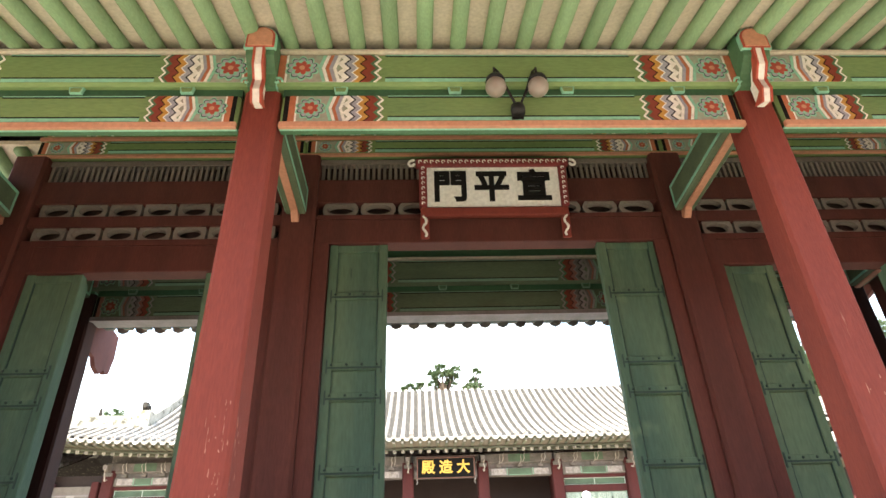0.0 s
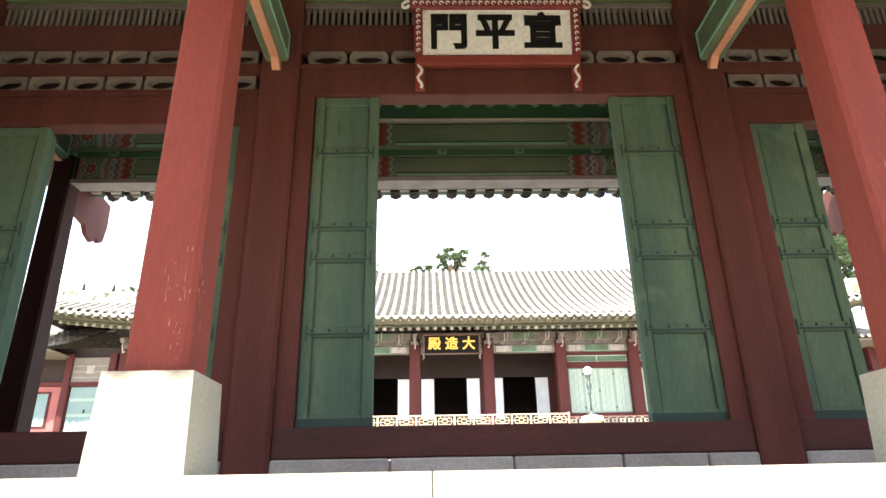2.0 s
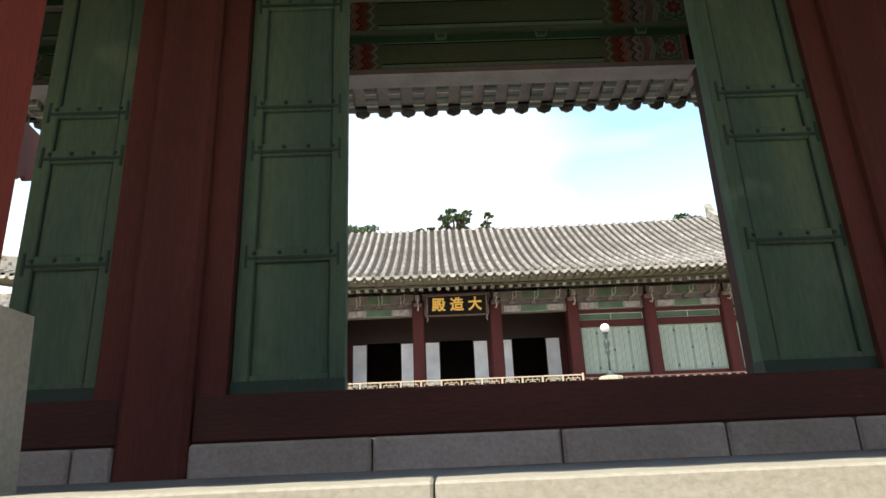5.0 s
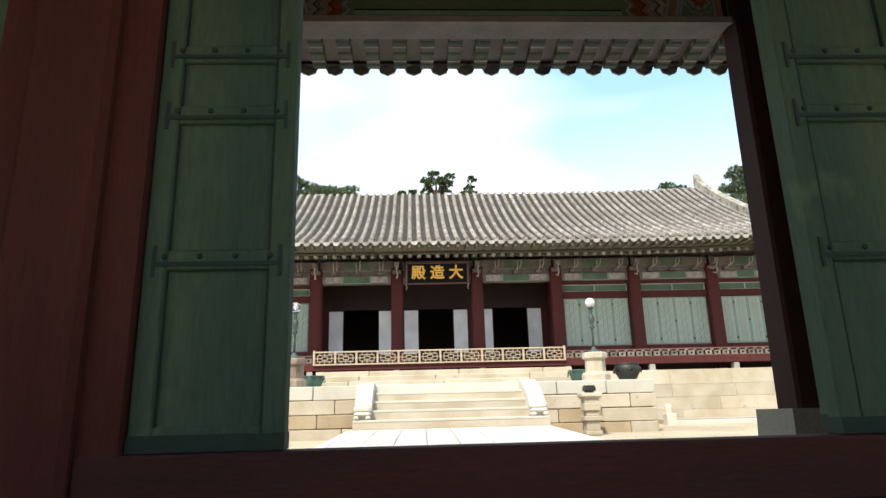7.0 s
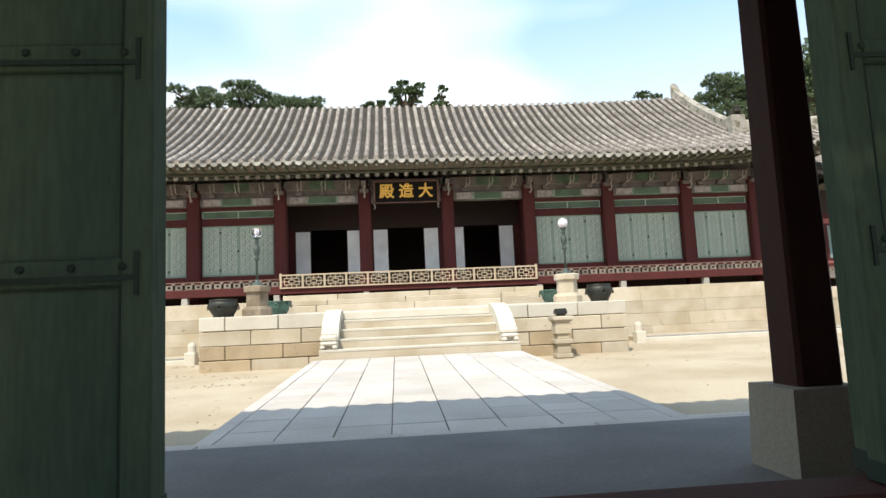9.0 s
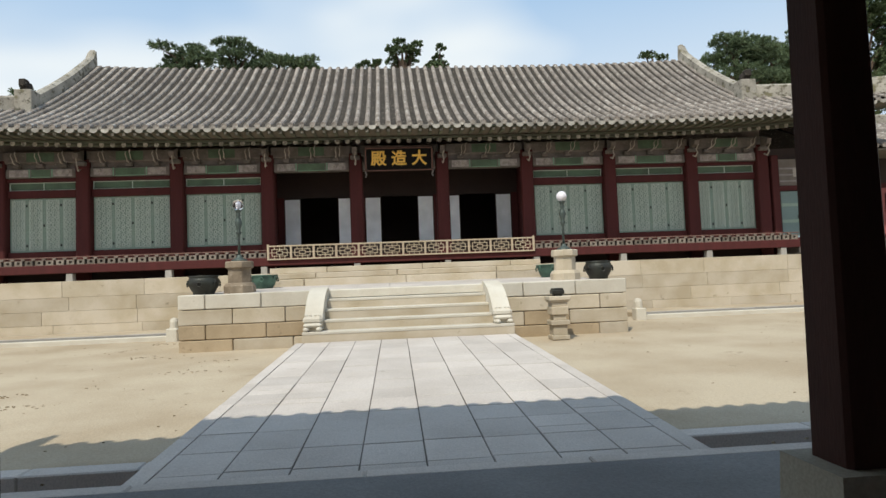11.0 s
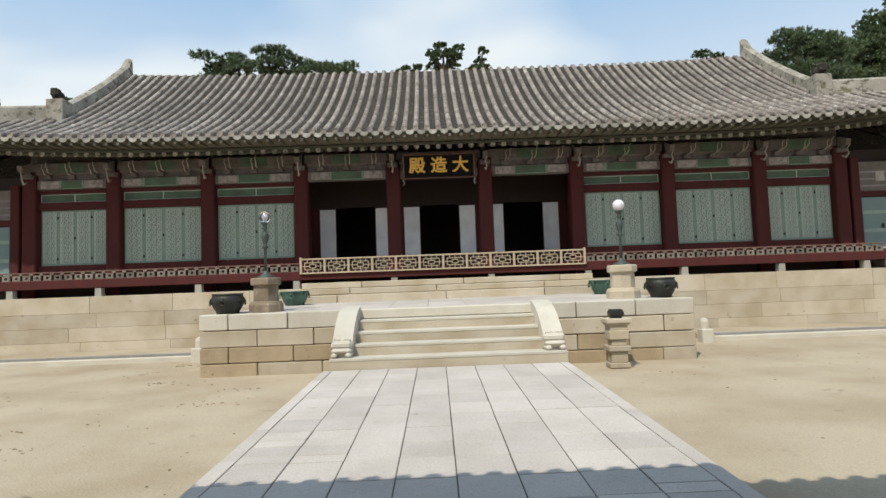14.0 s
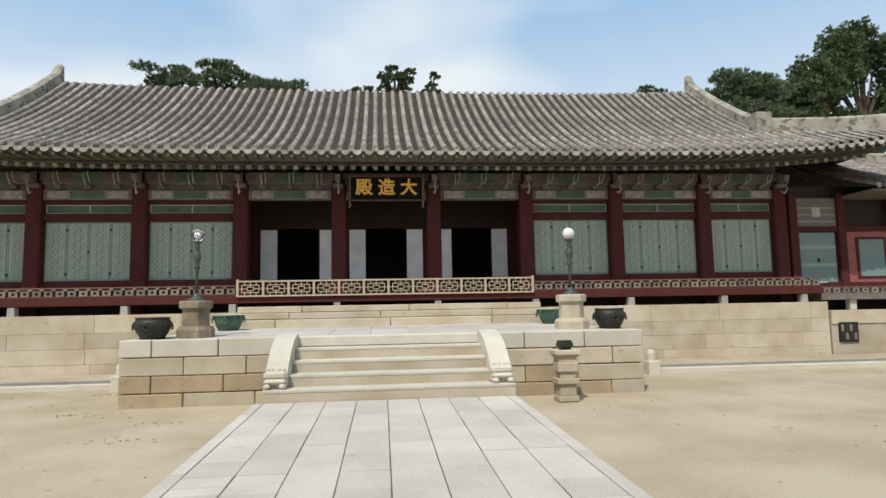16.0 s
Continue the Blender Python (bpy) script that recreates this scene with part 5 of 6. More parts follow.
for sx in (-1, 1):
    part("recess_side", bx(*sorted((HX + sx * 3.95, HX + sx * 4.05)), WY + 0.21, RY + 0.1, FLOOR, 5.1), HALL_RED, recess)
part("recess_ceiling", bx(HX - 3.95, HX + 3.95, WY + 0.2, RY + 0.05, 5.05, 5.12), DARK_WOOD_SHADE, recess)
for k in range(3):
    cx = HX - 2.6 + 2.6 * k
    for sx in (-1, 1):
        inner, outer = 0.62, 1.10
        a, b = sorted((cx + sx * inner, cx + sx * outer))
        leaf = part("paper_door", bx(a, b, RY, RY + 0.04, 2.52, 4.0), DOOR_PAPER, hall, "white paper-covered sliding door")
        part("door_frame", bx(a - 0.03, a, RY - 0.005, RY + 0.045, FLOOR, 4.05).box(b, b + 0.03, RY - 0.005, RY + 0.045, FLOOR, 4.05).box(a, b, RY - 0.005, RY + 0.045, FLOOR, 2.519).box(a, b, RY - 0.005, RY + 0.045, 4.001, 4.05), DARK_WOOD_SHADE, leaf)
    part("door_post", bx(cx + 1.131, cx + 1.469, RY - 0.02, RY + 0.1, FLOOR, 4.06), HALL_RED, recess) if k < 2 else None
for sx in (-1, 1):
    part("door_post", bx(*sorted((HX + sx * 3.731, HX + sx * 3.94)), RY - 0.02, RY + 0.1, FLOOR, 4.06), HALL_RED, recess)
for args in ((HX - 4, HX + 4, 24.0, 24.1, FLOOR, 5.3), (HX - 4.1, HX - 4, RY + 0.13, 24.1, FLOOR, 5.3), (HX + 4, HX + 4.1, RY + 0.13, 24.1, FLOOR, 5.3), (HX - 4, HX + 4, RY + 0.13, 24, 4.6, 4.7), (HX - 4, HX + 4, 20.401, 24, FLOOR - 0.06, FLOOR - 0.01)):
    part("inner_room_panel", bx(*args), DARK_WOOD_SHADE, recess)
for args in ((HX - 11.5, HX - 11.4, WY + 0.21, 26.6, 1.5, 5.2), (HX + 11.4, HX + 11.5, WY + 0.21, 26.6, 1.5, 5.2), (HX - 11.39, HX + 11.39, 26.5, 26.6, 1.5, 5.2)):
    part("outer_wall", bx(*args), PINK_WALL, hall, "plain red end wall")

# beams over the columns: painted blocks, brackets
for i in range(9):
    xa, xb = HCOLS[i] + 0.20, HCOLS[i + 1] - 0.20
    beam = part("beam", bx(xa, xb, WY - 0.13, WY + 0.13, 4.60, 4.86, c=0.012), LILAC_DARK, hall, "faded painted beam with pale ends")
    for x0, sg in ((xa, 1), (xb, -1)):
        p0, p1 = sorted((x0 + sg * 0.10, x0 + sg * 0.62))
        part("pale_end", bx(p0, p1, WY - 0.134, WY - 0.129, 4.63, 4.83), HALL_PALE, beam)
        c0 = x0 + sg * 0.44
        scroll = Shape().tube([(c0 + 0.07 * math.cos(t) * (1 - t / 12) * sg, WY - 0.138, 4.73 + 0.07 * math.sin(t) * (1 - t / 12)) for t in [j * 0.6 for j in range(15)]], 0.010, 5)
        part("scroll", scroll, PALE_TIP, beam)
        c1 = x0 + sg * 0.24
        leaf_curl = Shape().tube([(c1 + 0.055 * math.cos(t) * (1 - t / 11) * -sg, WY - 0.138, 4.735 + 0.06 * math.sin(t) * (1 - t / 11)) for t in [j * 0.6 for j in range(13)]], 0.009, 5)
        part("scroll", leaf_curl, PALE_TIP, beam)
        part("band", bx(*sorted((x0 + sg * 0.63, x0 + sg * 0.67)), WY - 0.136, WY - 0.129, 4.61, 4.85), MINT_DULL, beam)
    part("green_field", bx(xa + 0.70, xb - 0.70, WY - 0.134, WY - 0.129, 4.63, 4.83), HALL_GREEN, beam)
    part("green_edge", bx(xa + 0.70, xb - 0.70, WY - 0.138, WY - 0.128, 4.605, 4.628), MINT_DULL, beam)
    upper = part("upper_beam", bx(xa - 0.1, xb + 0.1, WY - 0.15, WY + 0.15, 5.02, 5.36, c=0.03), LILAC_DARK, hall)
    part("field", bx((xa + xb) / 2 - 0.38, (xa + xb) / 2 + 0.38, WY - 0.153, WY - 0.149, 5.06, 5.32), HALL_GREEN, upper)
    part("gap_board", bx(xa, xb, WY - 0.06, WY + 0.06, 4.862, 5.018), LILAC_DARK, upper)
    # little bracket tips between the beams
    for j in range(3):
        x = xa + (xb - xa) * (j + 0.5) / 3
        br = part("bracket", bx(x - 0.09, x + 0.09, WY - 0.2, WY + 0.1, 4.88, 5.0, c=0.015), LILAC_DARK, hall)
        tip = Shape().tube([(x, WY - 0.2, 4.98), (x + 0.01, WY - 0.34, 4.98), (x + 0.03, WY - 0.42, 5.06), (x + 0.0, WY - 0.46, 5.16), (x + 0.04, WY - 0.5, 5.24)], [0.017, 0.017, 0.015, 0.012, 0.008], 6)
        tip.tube([(x + 0.10, WY - 0.18, 5.03), (x + 0.11, WY - 0.34, 5.04), (x + 0.14, WY - 0.44, 5.12), (x + 0.12, WY - 0.48, 5.22), (x + 0.16, WY - 0.52, 5.29)], [0.016, 0.016, 0.014, 0.011, 0.008], 6)
        part("tip", tip, PALE_TIP, br)
for x in HCOLS:
    cap = part("capital", bx(x - 0.14, x + 0.14, WY - 0.30, WY + 0.14, 4.90, 5.02, c=0.02), LILAC_DARK, hall)
    tip = Shape().tube([(x, WY - 0.28, 4.78), (x + 0.01, WY - 0.42, 4.72), (x + 0.03, WY - 0.52, 4.82), (x + 0.0, WY - 0.50, 4.94), (x + 0.03, WY - 0.60, 5.06)], [0.026, 0.026, 0.022, 0.018, 0.012], 6)
    part("tip", tip, PALE_TIP, cap)
    part("bracket_arm", Shape().prism([(WY - 0.2, 5.02), (WY - 0.55, 5.06), (WY - 0.60, 5.2), (WY - 0.2, 5.36)], "x", x - 0.07, x + 0.07), LILAC_DARK, cap)

part("frieze_board", bx(HX - 11.6, HX + 11.6, WY + 0.151, WY + 0.2, 5.0, 6.1), LILAC_DARK, hall)

# roof
RY0, RZ0, RY1, RZ1 = 15.92, 5.46, 21.8, 8.98
GABLE = {-1: 10.55, 1: 10.95}
CORNER = 15.0
prof = roof_profile(RY0, RZ0, RY1, RZ1, 21, 0.30)
HIP_Y = prof[8][0]


def lift(x):
    """How far the eave sweeps up towards the corners."""
    return 0.38 * (min(abs(x - HX), CORNER) / 13.15) ** 4.5


def slope_z(y):
    """Height of the front slope at a given depth."""
    u = (y - RY0) / (RY1 - RY0)
    return RZ0 + (RZ1 - RZ0) * (0.70 * u + 0.30 * u * u)


# rounded crest, with no ridge
sheet_x = [HX - GABLE[-1] + (GABLE[-1] + GABLE[1]) * k / 60 for k in range(61)]
crest = [(RY1 + 0.18, RZ1 + 0.07), (RY1 + 0.40, RZ1 + 0.08)]
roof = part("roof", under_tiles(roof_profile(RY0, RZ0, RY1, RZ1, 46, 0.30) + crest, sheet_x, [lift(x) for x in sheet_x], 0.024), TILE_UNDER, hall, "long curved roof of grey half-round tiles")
back = [(RY1 + 0.4 + (RY1 - y), z) for y, z in prof[::-1]]
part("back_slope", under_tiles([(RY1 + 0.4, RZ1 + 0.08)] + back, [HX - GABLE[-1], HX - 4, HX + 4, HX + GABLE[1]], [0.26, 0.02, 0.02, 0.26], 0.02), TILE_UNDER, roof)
SPACE = 0.288
half = int(CORNER / SPACE)
disc = tile_end(0.074).mesh("tile_end", TILE)
drip = drip_tile(0.262, 0.115).mesh("drip_tile", TILE_END)
for k in range(-half, half + 1):
    x = HX + k * SPACE
    d, gab = abs(x - HX), GABLE[1 if k > 0 else -1]
    if d <= gab + 0.15:
        points = prof + crest
    else:
        # the hipped end: rows stop at the slanting corner ridge
        share = (CORNER - 0.1 - d) / (CORNER - gab - 0.32)
        top_y = max(RY0 + 0.30, RY0 + 0.25 + (HIP_Y - 0.35 - RY0) * share)
        points = [q for q in prof if q[0] < top_y - 0.02] + [(top_y, slope_z(top_y))]
    part("tile_rib", tile_row(points, 0, 0, 0.074), TILE, roof, at=(x, 0, lift(x)))
    part("tile_end", disc, None, roof, at=(x, RY0 + 0.01, RZ0 + lift(x) + 0.03))
    if k < half:
        part("drip_tile", drip, None, roof, at=(x + SPACE / 2, RY0 + 0.005, RZ0 + (lift(x) + lift(x + SPACE)) / 2 - 0.015))

# hipped ends, ridges
for sx in (-1, 1):
    hips, gab = Shape(), GABLE[sx]
    g0 = [(HX + sx * gab, y, z + lift(HX + sx * gab)) for y, z in prof[:11]]
    cor = (HX + sx * CORNER, RY0, RZ0 + lift(HX + sx * CORNER))
    n = 10
    for k in range(n):
        (xa, ya, za), (xb, yb, zb) = g0[k], g0[k + 1]
        ta, tb = k / n, (k + 1) / n
        ex = lambda t, z: HX + sx * (CORNER - (CORNER - gab) * t)  # noqa: E731
        q = [(xa, ya, za), (ex(ta, za), ya, za + (cor[2] - g0[0][2]) * (1 - ta)), (ex(tb, zb), yb, zb + (cor[2] - g0[0][2]) * (1 - tb)), (xb, yb, zb)]
        hips.add(q, [(0, 1, 2, 3) if sx > 0 else (3, 2, 1, 0)])
    top = g0[-1]
    ymid = 2 * RY1 + 0.4
    hips.add([top, cor, (cor[0], ymid - RY0, cor[2]), (top[0], ymid - top[1], top[2])], [(0, 1, 2, 3)])
    hips.add([top, (top[0], ymid - top[1], top[2]), (top[0], RY1 + 0.2, RZ1 + 0.3)], [(0, 1, 2)])
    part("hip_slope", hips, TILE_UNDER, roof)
    # steep ridge down the gable's edge, square end stone, then the corner ridge
    gx = HX + sx * (gab + 0.12)

    def ridge_body(pts, w, h):
        s = Shape()
        for k, (x, y, z) in enumerate(pts):
            d = Vector(pts[min(k + 1, len(pts) - 1)]) - Vector(pts[max(k - 1, 0)])
            u = Vector((-d.y, d.x, 0)).normalized() * w
            s.v += [(x - u.x, y - u.y, z - 0.15), (x + u.x, y + u.y, z - 0.15), (x + u.x * 0.85, y + u.y * 0.85, z + h), (x + u.x * 0.3, y + u.y * 0.3, z + h + 0.07), (x - u.x * 0.3, y - u.y * 0.3, z + h + 0.07), (x - u.x * 0.85, y - u.y * 0.85, z + h)]
        m = len(pts)
        s.f = [(k * 6 + j, k * 6 + (j + 1) % 6, (k + 1) * 6 + (j + 1) % 6, (k + 1) * 6 + j) for k in range(m - 1) for j in range(6)] + [tuple(range(6))[::-1], tuple(range(6 * m - 6, 6 * m))]
        return s

    lg = lift(gx)
    steep = [(gx, y, z + lg) for y, z in prof[8:]] + [(gx, RY1 + 0.25, RZ1 + lg + 0.34)]
    part("gable_ridge", ridge_body(steep, 0.17, 0.34), LIME, roof, "weathered lime-plastered ridge with mossy stains")
    foot = steep[0]
    part("ridge_end", bx(gx - 0.24, gx + 0.24, foot[1] - 0.42, foot[1] + 0.05, foot[2] - 0.25, foot[2] + 0.44, c=0.02), LIME, roof)
    n = 10
    corner_line = []
    for k in range(n + 1):
        t = k / n
        cx, cy = gx + sx * 0.1 + (HX + sx * (CORNER - 0.1) - gx) * t, foot[1] - 0.1 + (RY0 + 0.25 - foot[1]) * t
        corner_line.append((cx, cy, slope_z(cy) + lift(cx) + 0.02 + 0.16 * t))
    part("corner_ridge", ridge_body(corner_line, 0.15, 0.30), LIME, roof, "weathered plastered corner ridge")
    hx, hz = gx - sx * 0.0, foot[2] + 0.44
    beast = Shape().lathe([(0.13, hz - 0.01), (0.17, hz + 0.08), (0.14, hz + 0.2), (0.06, hz + 0.26)], (hx, foot[1] - 0.2), 10)
    beast.box(hx - 0.10, hx + 0.10, foot[1] - 0.46, foot[1] - 0.22, hz + 0.08, hz + 0.30, c=0.03)
    solo("roof_figure", beast, TILE_UNDER, "dark clay roof-ridge finial on the ridge end", "roof finial", "roof finials")
    for j in (3, 5, 7):
        x, y, z = corner_line[j]
        fig = Shape().lathe([(0.05, z + 0.34), (0.075, z + 0.43), (0.05, z + 0.53), (0.06, z + 0.58), (0.02, z + 0.66)], (x, y), 9)
        solo("roof_figure", fig, TILE_UNDER, "small clay ridge figurine on the corner ridge", "roof finial", "roof finials") if sx < 0 else None

# rafters under the eave
raf_h = Shape().tube([(0, WY + 0.3, 5.62), (0, 16.72, 5.20)], [0.064, 0.062], 9).mesh("rafter", RAFTER_DULL, True)
raf_end = Shape().prism([(0.066 * math.cos(2 * math.pi * j / 12), 5.20 + 0.066 * math.sin(2 * math.pi * j / 12)) for j in range(12)], "y", 16.708, 16.719).mesh("rafter_end", END_DULL)
fly_h = Shape().prism([(17.3, 5.46), (17.3, 5.38), (16.02, 5.285), (16.02, 5.365)], "x", -0.042, 0.042).mesh("flying_rafter", RAFTER_DULL)
fly_end = bx(-0.034, 0.034, 16.008, 16.019, 5.293, 5.357).mesh("flying_rafter_end", END_DULL)
for k in range(-46, 47):
    x = HX + k * SPACE
    for name, me in (("rafter", raf_h), ("rafter_end", raf_end), ("flying_rafter", fly_h), ("flying_rafter_end", fly_end)):
        part(name, me, None, roof, at=(x, 0, lift(x)))
eave = Shape()
xs = [HX - CORNER + 2 * CORNER * k / 56 for k in range(57)]
for ya, yb, za, zb in ((15.98, 16.06, 5.368, 5.44), (16.68, 16.76, 5.255, 5.30)):
    m = len(eave.v)
    for x in xs:
        l = lift(x)
        eave.v += [(x, ya, za + l), (x, yb, za + l), (x, yb, zb + l), (x, ya, zb + l)]
    eave.f += [(m + k * 4 + j, m + k * 4 + (j + 1) % 4, m + k * 4 + 4 + (j + 1) % 4, m + k * 4 + 4 + j) for k in range(56) for j in range(4)]
part("eave_board", eave, RAFTER_DULL, roof)
sof = Shape()
for x in xs:
    l = lift(x)
    sof.v += [(x, 16.0, 5.40 + l), (x, 16.9, 5.33 + l), (x, WY + 0.3, 5.70 + l)]
sof.f = [(k * 3 + j, k * 3 + j + 1, k * 3 + j + 4, k * 3 + j + 3) for k in range(56) for j in range(2)]
part("soffit", sof, SOFFIT_DULL, roof)


# ---- railings of the veranda ----
EDGE_Z = 2.03
fence = part("front_railing", bx(HX - 3.76, HX + 3.80, 17.015, 17.065, 2.325, 2.365, c=0.006), OLD_WOOD, hall, "pale wooden railing of fretwork panels")
part("bottom_rail", bx(HX - 3.76, HX + 3.80, 17.015, 17.065, 1.955, 1.995, c=0.006), OLD_WOOD, fence)
panels = 12
pw = 7.56 / panels
for k in range(panels + 1):
    x = HX - 3.76 + pw * k
    tall = 0.07 if k in (0, panels) else 0.0
    part("railing_post", bx(x - 0.03, x + 0.03, 17.012, 17.068, 1.956, 2.33 + tall, c=0.006), OLD_WOOD, fence)
fret = Shape()
b, fw, fz0, fz1 = 0.010, pw - 0.06, 1.995, 2.325
for rect in ((0.13, 0.22, 0.87, 0.78), (0.36, 0.36, 0.64, 0.64)):
    x0, z0, x1, z1 = rect[0] * fw, fz0 + rect[1] * (fz1 - fz0), rect[2] * fw, fz0 + rect[3] * (fz1 - fz0)
    fret.box(x0, x1, 0, 0.03, z0 - b, z0 + b).box(x0, x1, 0, 0.03, z1 - b, z1 + b).box(x0 - b, x0 + b, 0, 0.03, z0, z1).box(x1 - b, x1 + b, 0, 0.03, z0, z1)
zm, dz = (fz0 + fz1) / 2, fz1 - fz0
fret.box(0, 0.36 * fw, 0.002, 0.028, zm - b, zm + b).box(0.64 * fw, fw, 0.002, 0.028, zm - b, zm + b)
fret.box(0.5 * fw - b, 0.5 * fw + b, 0.002, 0.028, fz0, fz0 + 0.36 * dz).box(0.5 * fw - b, 0.5 * fw + b, 0.002, 0.028, fz0 + 0.64 * dz, fz1)
for u in (0.25, 0.75):
    fret.box(u * fw - b, u * fw + b, 0.002, 0.028, fz0, fz0 + 0.22 * dz).box(u * fw - b, u * fw + b, 0.002, 0.028, fz0 + 0.78 * dz, fz1)
fret_mesh = fret.mesh("fret_panel", OLD_WOOD)
for k in range(panels):
    part("fret_panel", fret_mesh, None, fence, at=(HX - 3.76 + pw * k + 0.03, 17.025, 0))

block = Shape()
n = 8
for y in (0.0, 0.05):
    block.v += [(px, y, pz) for px, pz in ((-0.1, 0.0), (0.0, 0.0), (0.1, 0.0), (0.1, 0.065), (0.1, 0.13), (0.0, 0.13), (-0.1, 0.13), (-0.1, 0.065))]
    block.v += [(0.045 * math.cos(a), y, 0.065 + 0.036 * math.sin(a)) for a in [math.pi * (-0.75 + 0.25 * j) for j in range(n)]]
for j in range(n):
    i = (j + 1) % n
    block.f += [(j, i, 8 + i, 8 + j), (16 + j, 24 + j, 24 + i, 16 + i), (8 + j, 8 + i, 24 + i, 24 + j), (j, 16 + j, 16 + i, i)]
block_mesh = block.mesh("rosette_block", ROSETTE)
cap_mesh = Shape().prism([(-0.035, 0.0), (0.035, 0.0), (0.06, 0.055), (-0.06, 0.055)], "y", 0.0, 0.05).mesh("cap_block", ROSETTE)


def low_railing(xa, xb, z, count):
    rail = part("low_railing", bx(xa, xb, 17.09, 17.15, z + 0.195, z + 0.225, c=0.006), RAIL_WOOD, hall, "low veranda railing of pale rosette blocks")
    part("bottom_rail", bx(xa, xb, 17.09, 17.15, z, z + 0.012), RAIL_WOOD, rail)
    part("middle_rail", bx(xa, xb, 17.092, 17.148, z + 0.143, z + 0.150), RAIL_WOOD, rail)
    part("backing", bx(xa, xb, 17.16, 17.175, z, z + 0.15), DARK_WOOD_SHADE, rail)
    for k in range(count):
        x = xa + (xb - xa) * (k + 0.5) / count
        part("rosette_block", block_mesh, None, rail, at=(x, 17.095, z + 0.0125))
        part("cap_block", cap_mesh, None, rail, at=(x + (xb - xa) / count / 2 - 0.02, 17.095, z + 0.150)) if k < count - 1 else None
    return rail


RAIL_WOOD = material("weathered_red_brown_wood", (0.17, 0.095, 0.075), 0.8, second=(0.12, 0.07, 0.06), scale=3, grain=40)
low_railing(HX - 11.95, HX - 3.80, EDGE_Z, 30)
low_railing(HX + 3.84, HX + 11.95, EDGE_Z, 30)


# ---- name boards ----
def glyph(ch, parent, x, z, y, size, mat, bold):
    cu = bpy.data.curves.new("character", "FONT")
    cu.body, cu.size, cu.extrude, cu.bevel_depth = ch, size, 0.004, bold
    cu.align_x, cu.align_y = "CENTER", "CENTER"
    cu.materials.append(mat)
    ob = new("character", cu)
    ob.parent = parent
    ob.location, ob.rotation_euler = (x, y, z), (math.pi / 2, 0, 0)
    return ob


sign = thing("gate_name_board", "white gate name board with black characters and ornate red frame", "sign", at=(0.145, -0.165, 3.405))
sign.rotation_euler = (radians(10), 0, 0)
part("board", bx(-0.60, 0.60, -0.012, 0.02, -0.205, 0.205), WHITE, sign, "plain white painted board")
for z0, z1, w in ((0.205, 0.285, 0.70), (-0.29, -0.205, 0.66)):
    part("frame", bx(-w, w, -0.05, 0.03, z0, z1, c=0.012), SIGN_RED if z0 > 0 else RED, sign, "red frame with white scrollwork" if z0 > 0 else "plain dark red lower frame board")
for sx in (-1, 1):
    a, b2 = sorted((sx * 0.60, sx * 0.67))
    part("frame", bx(a, b2, -0.048, 0.028, -0.205, 0.205, c=0.01), SIGN_RED, sign)
    # curled ears at the top and scrolls that hang below
    ear = Shape().tube([(sx * (0.71 + 0.038 * math.sin(t) + t * 0.009), -0.03, 0.245 + 0.03 * math.cos(t)) for t in [0.5 * j for j in range(10)]], 0.012, 6)
    part("ear", ear, WHITE, sign, "white curled ear of the frame")
    leg = Shape().tube([(sx * (0.625 + 0.016 * math.sin(j * 1.1)), -0.032, -0.24 - 0.022 * j) for j in range(12)], 0.012, 6)
    part("hanging_scroll", leg, WHITE, sign, "white carved hanging scroll")
    part("scroll_backing", bx(sx * 0.625 - 0.04, sx * 0.625 + 0.04, -0.028, 0.0, -0.50, -0.29, c=0.01), RED, sign)
dots = Shape()
for j in range(26):
    x = -0.66 + 1.32 * j / 25
    dots.tube([(x + 0.016 * math.cos(t), -0.053, 0.245 + 0.016 * math.sin(t)) for t in [1.1 * q for q in range(5)]], 0.005, 5)
for sx in (-1, 1):
    for j in range(8):
        dots.tube([(sx * 0.635 + 0.014 * math.cos(t), -0.051, -0.17 + 0.05 * j + 0.014 * math.sin(t)) for t in [1.1 * q for q in range(5)]], 0.005, 5)
tagged(part("scrollwork", dots, WHITE, sign, "small white painted scrolls on the frame"), kind="stuff")
for ch, x in (("門", -0.39), ("平", -0.015), ("宣", 0.37)):
    glyph(ch, sign, x, -0.005, -0.014, 0.325, INK, 0.0115)

board = thing("hall_name_board", "black hall name board with gold characters in a pale frame", "sign", at=(HX, 17.52, 4.83))
board.rotation_euler = (radians(14), 0, 0)
part("board", bx(-0.95, 0.95, 0.0, 0.03, -0.30, 0.30), INK, board, "black lacquered board")
for x0, x1, z0, z1 in ((-1.0, 1.0, 0.30, 0.345), (-1.0, 1.0, -0.345, -0.30), (-1.0, -0.95, -0.30, 0.30), (0.95, 1.0, -0.30, 0.30)):
    part("frame", bx(x0, x1, -0.04, 0.04, z0, z1, c=0.01), FRAME_BROWN, board)
    part("frame_line", bx(x0 + 0.018, x1 - 0.018, -0.046, -0.041, z0 + 0.018, z1 - 0.018), RUST_PALE, board)
for sx in (-1, 1):
    part("hanging_scroll", Shape().tube([(sx * (0.98 + 0.015 * math.sin(j * 1.2)), -0.02, -0.345 - 0.025 * j) for j in range(8)], 0.022, 6), FADED, board)
part("top_scroll", bx(-0.98, 0.98, -0.03, 0.0, 0.346, 0.39, c=0.01), FRAME_BROWN, board)
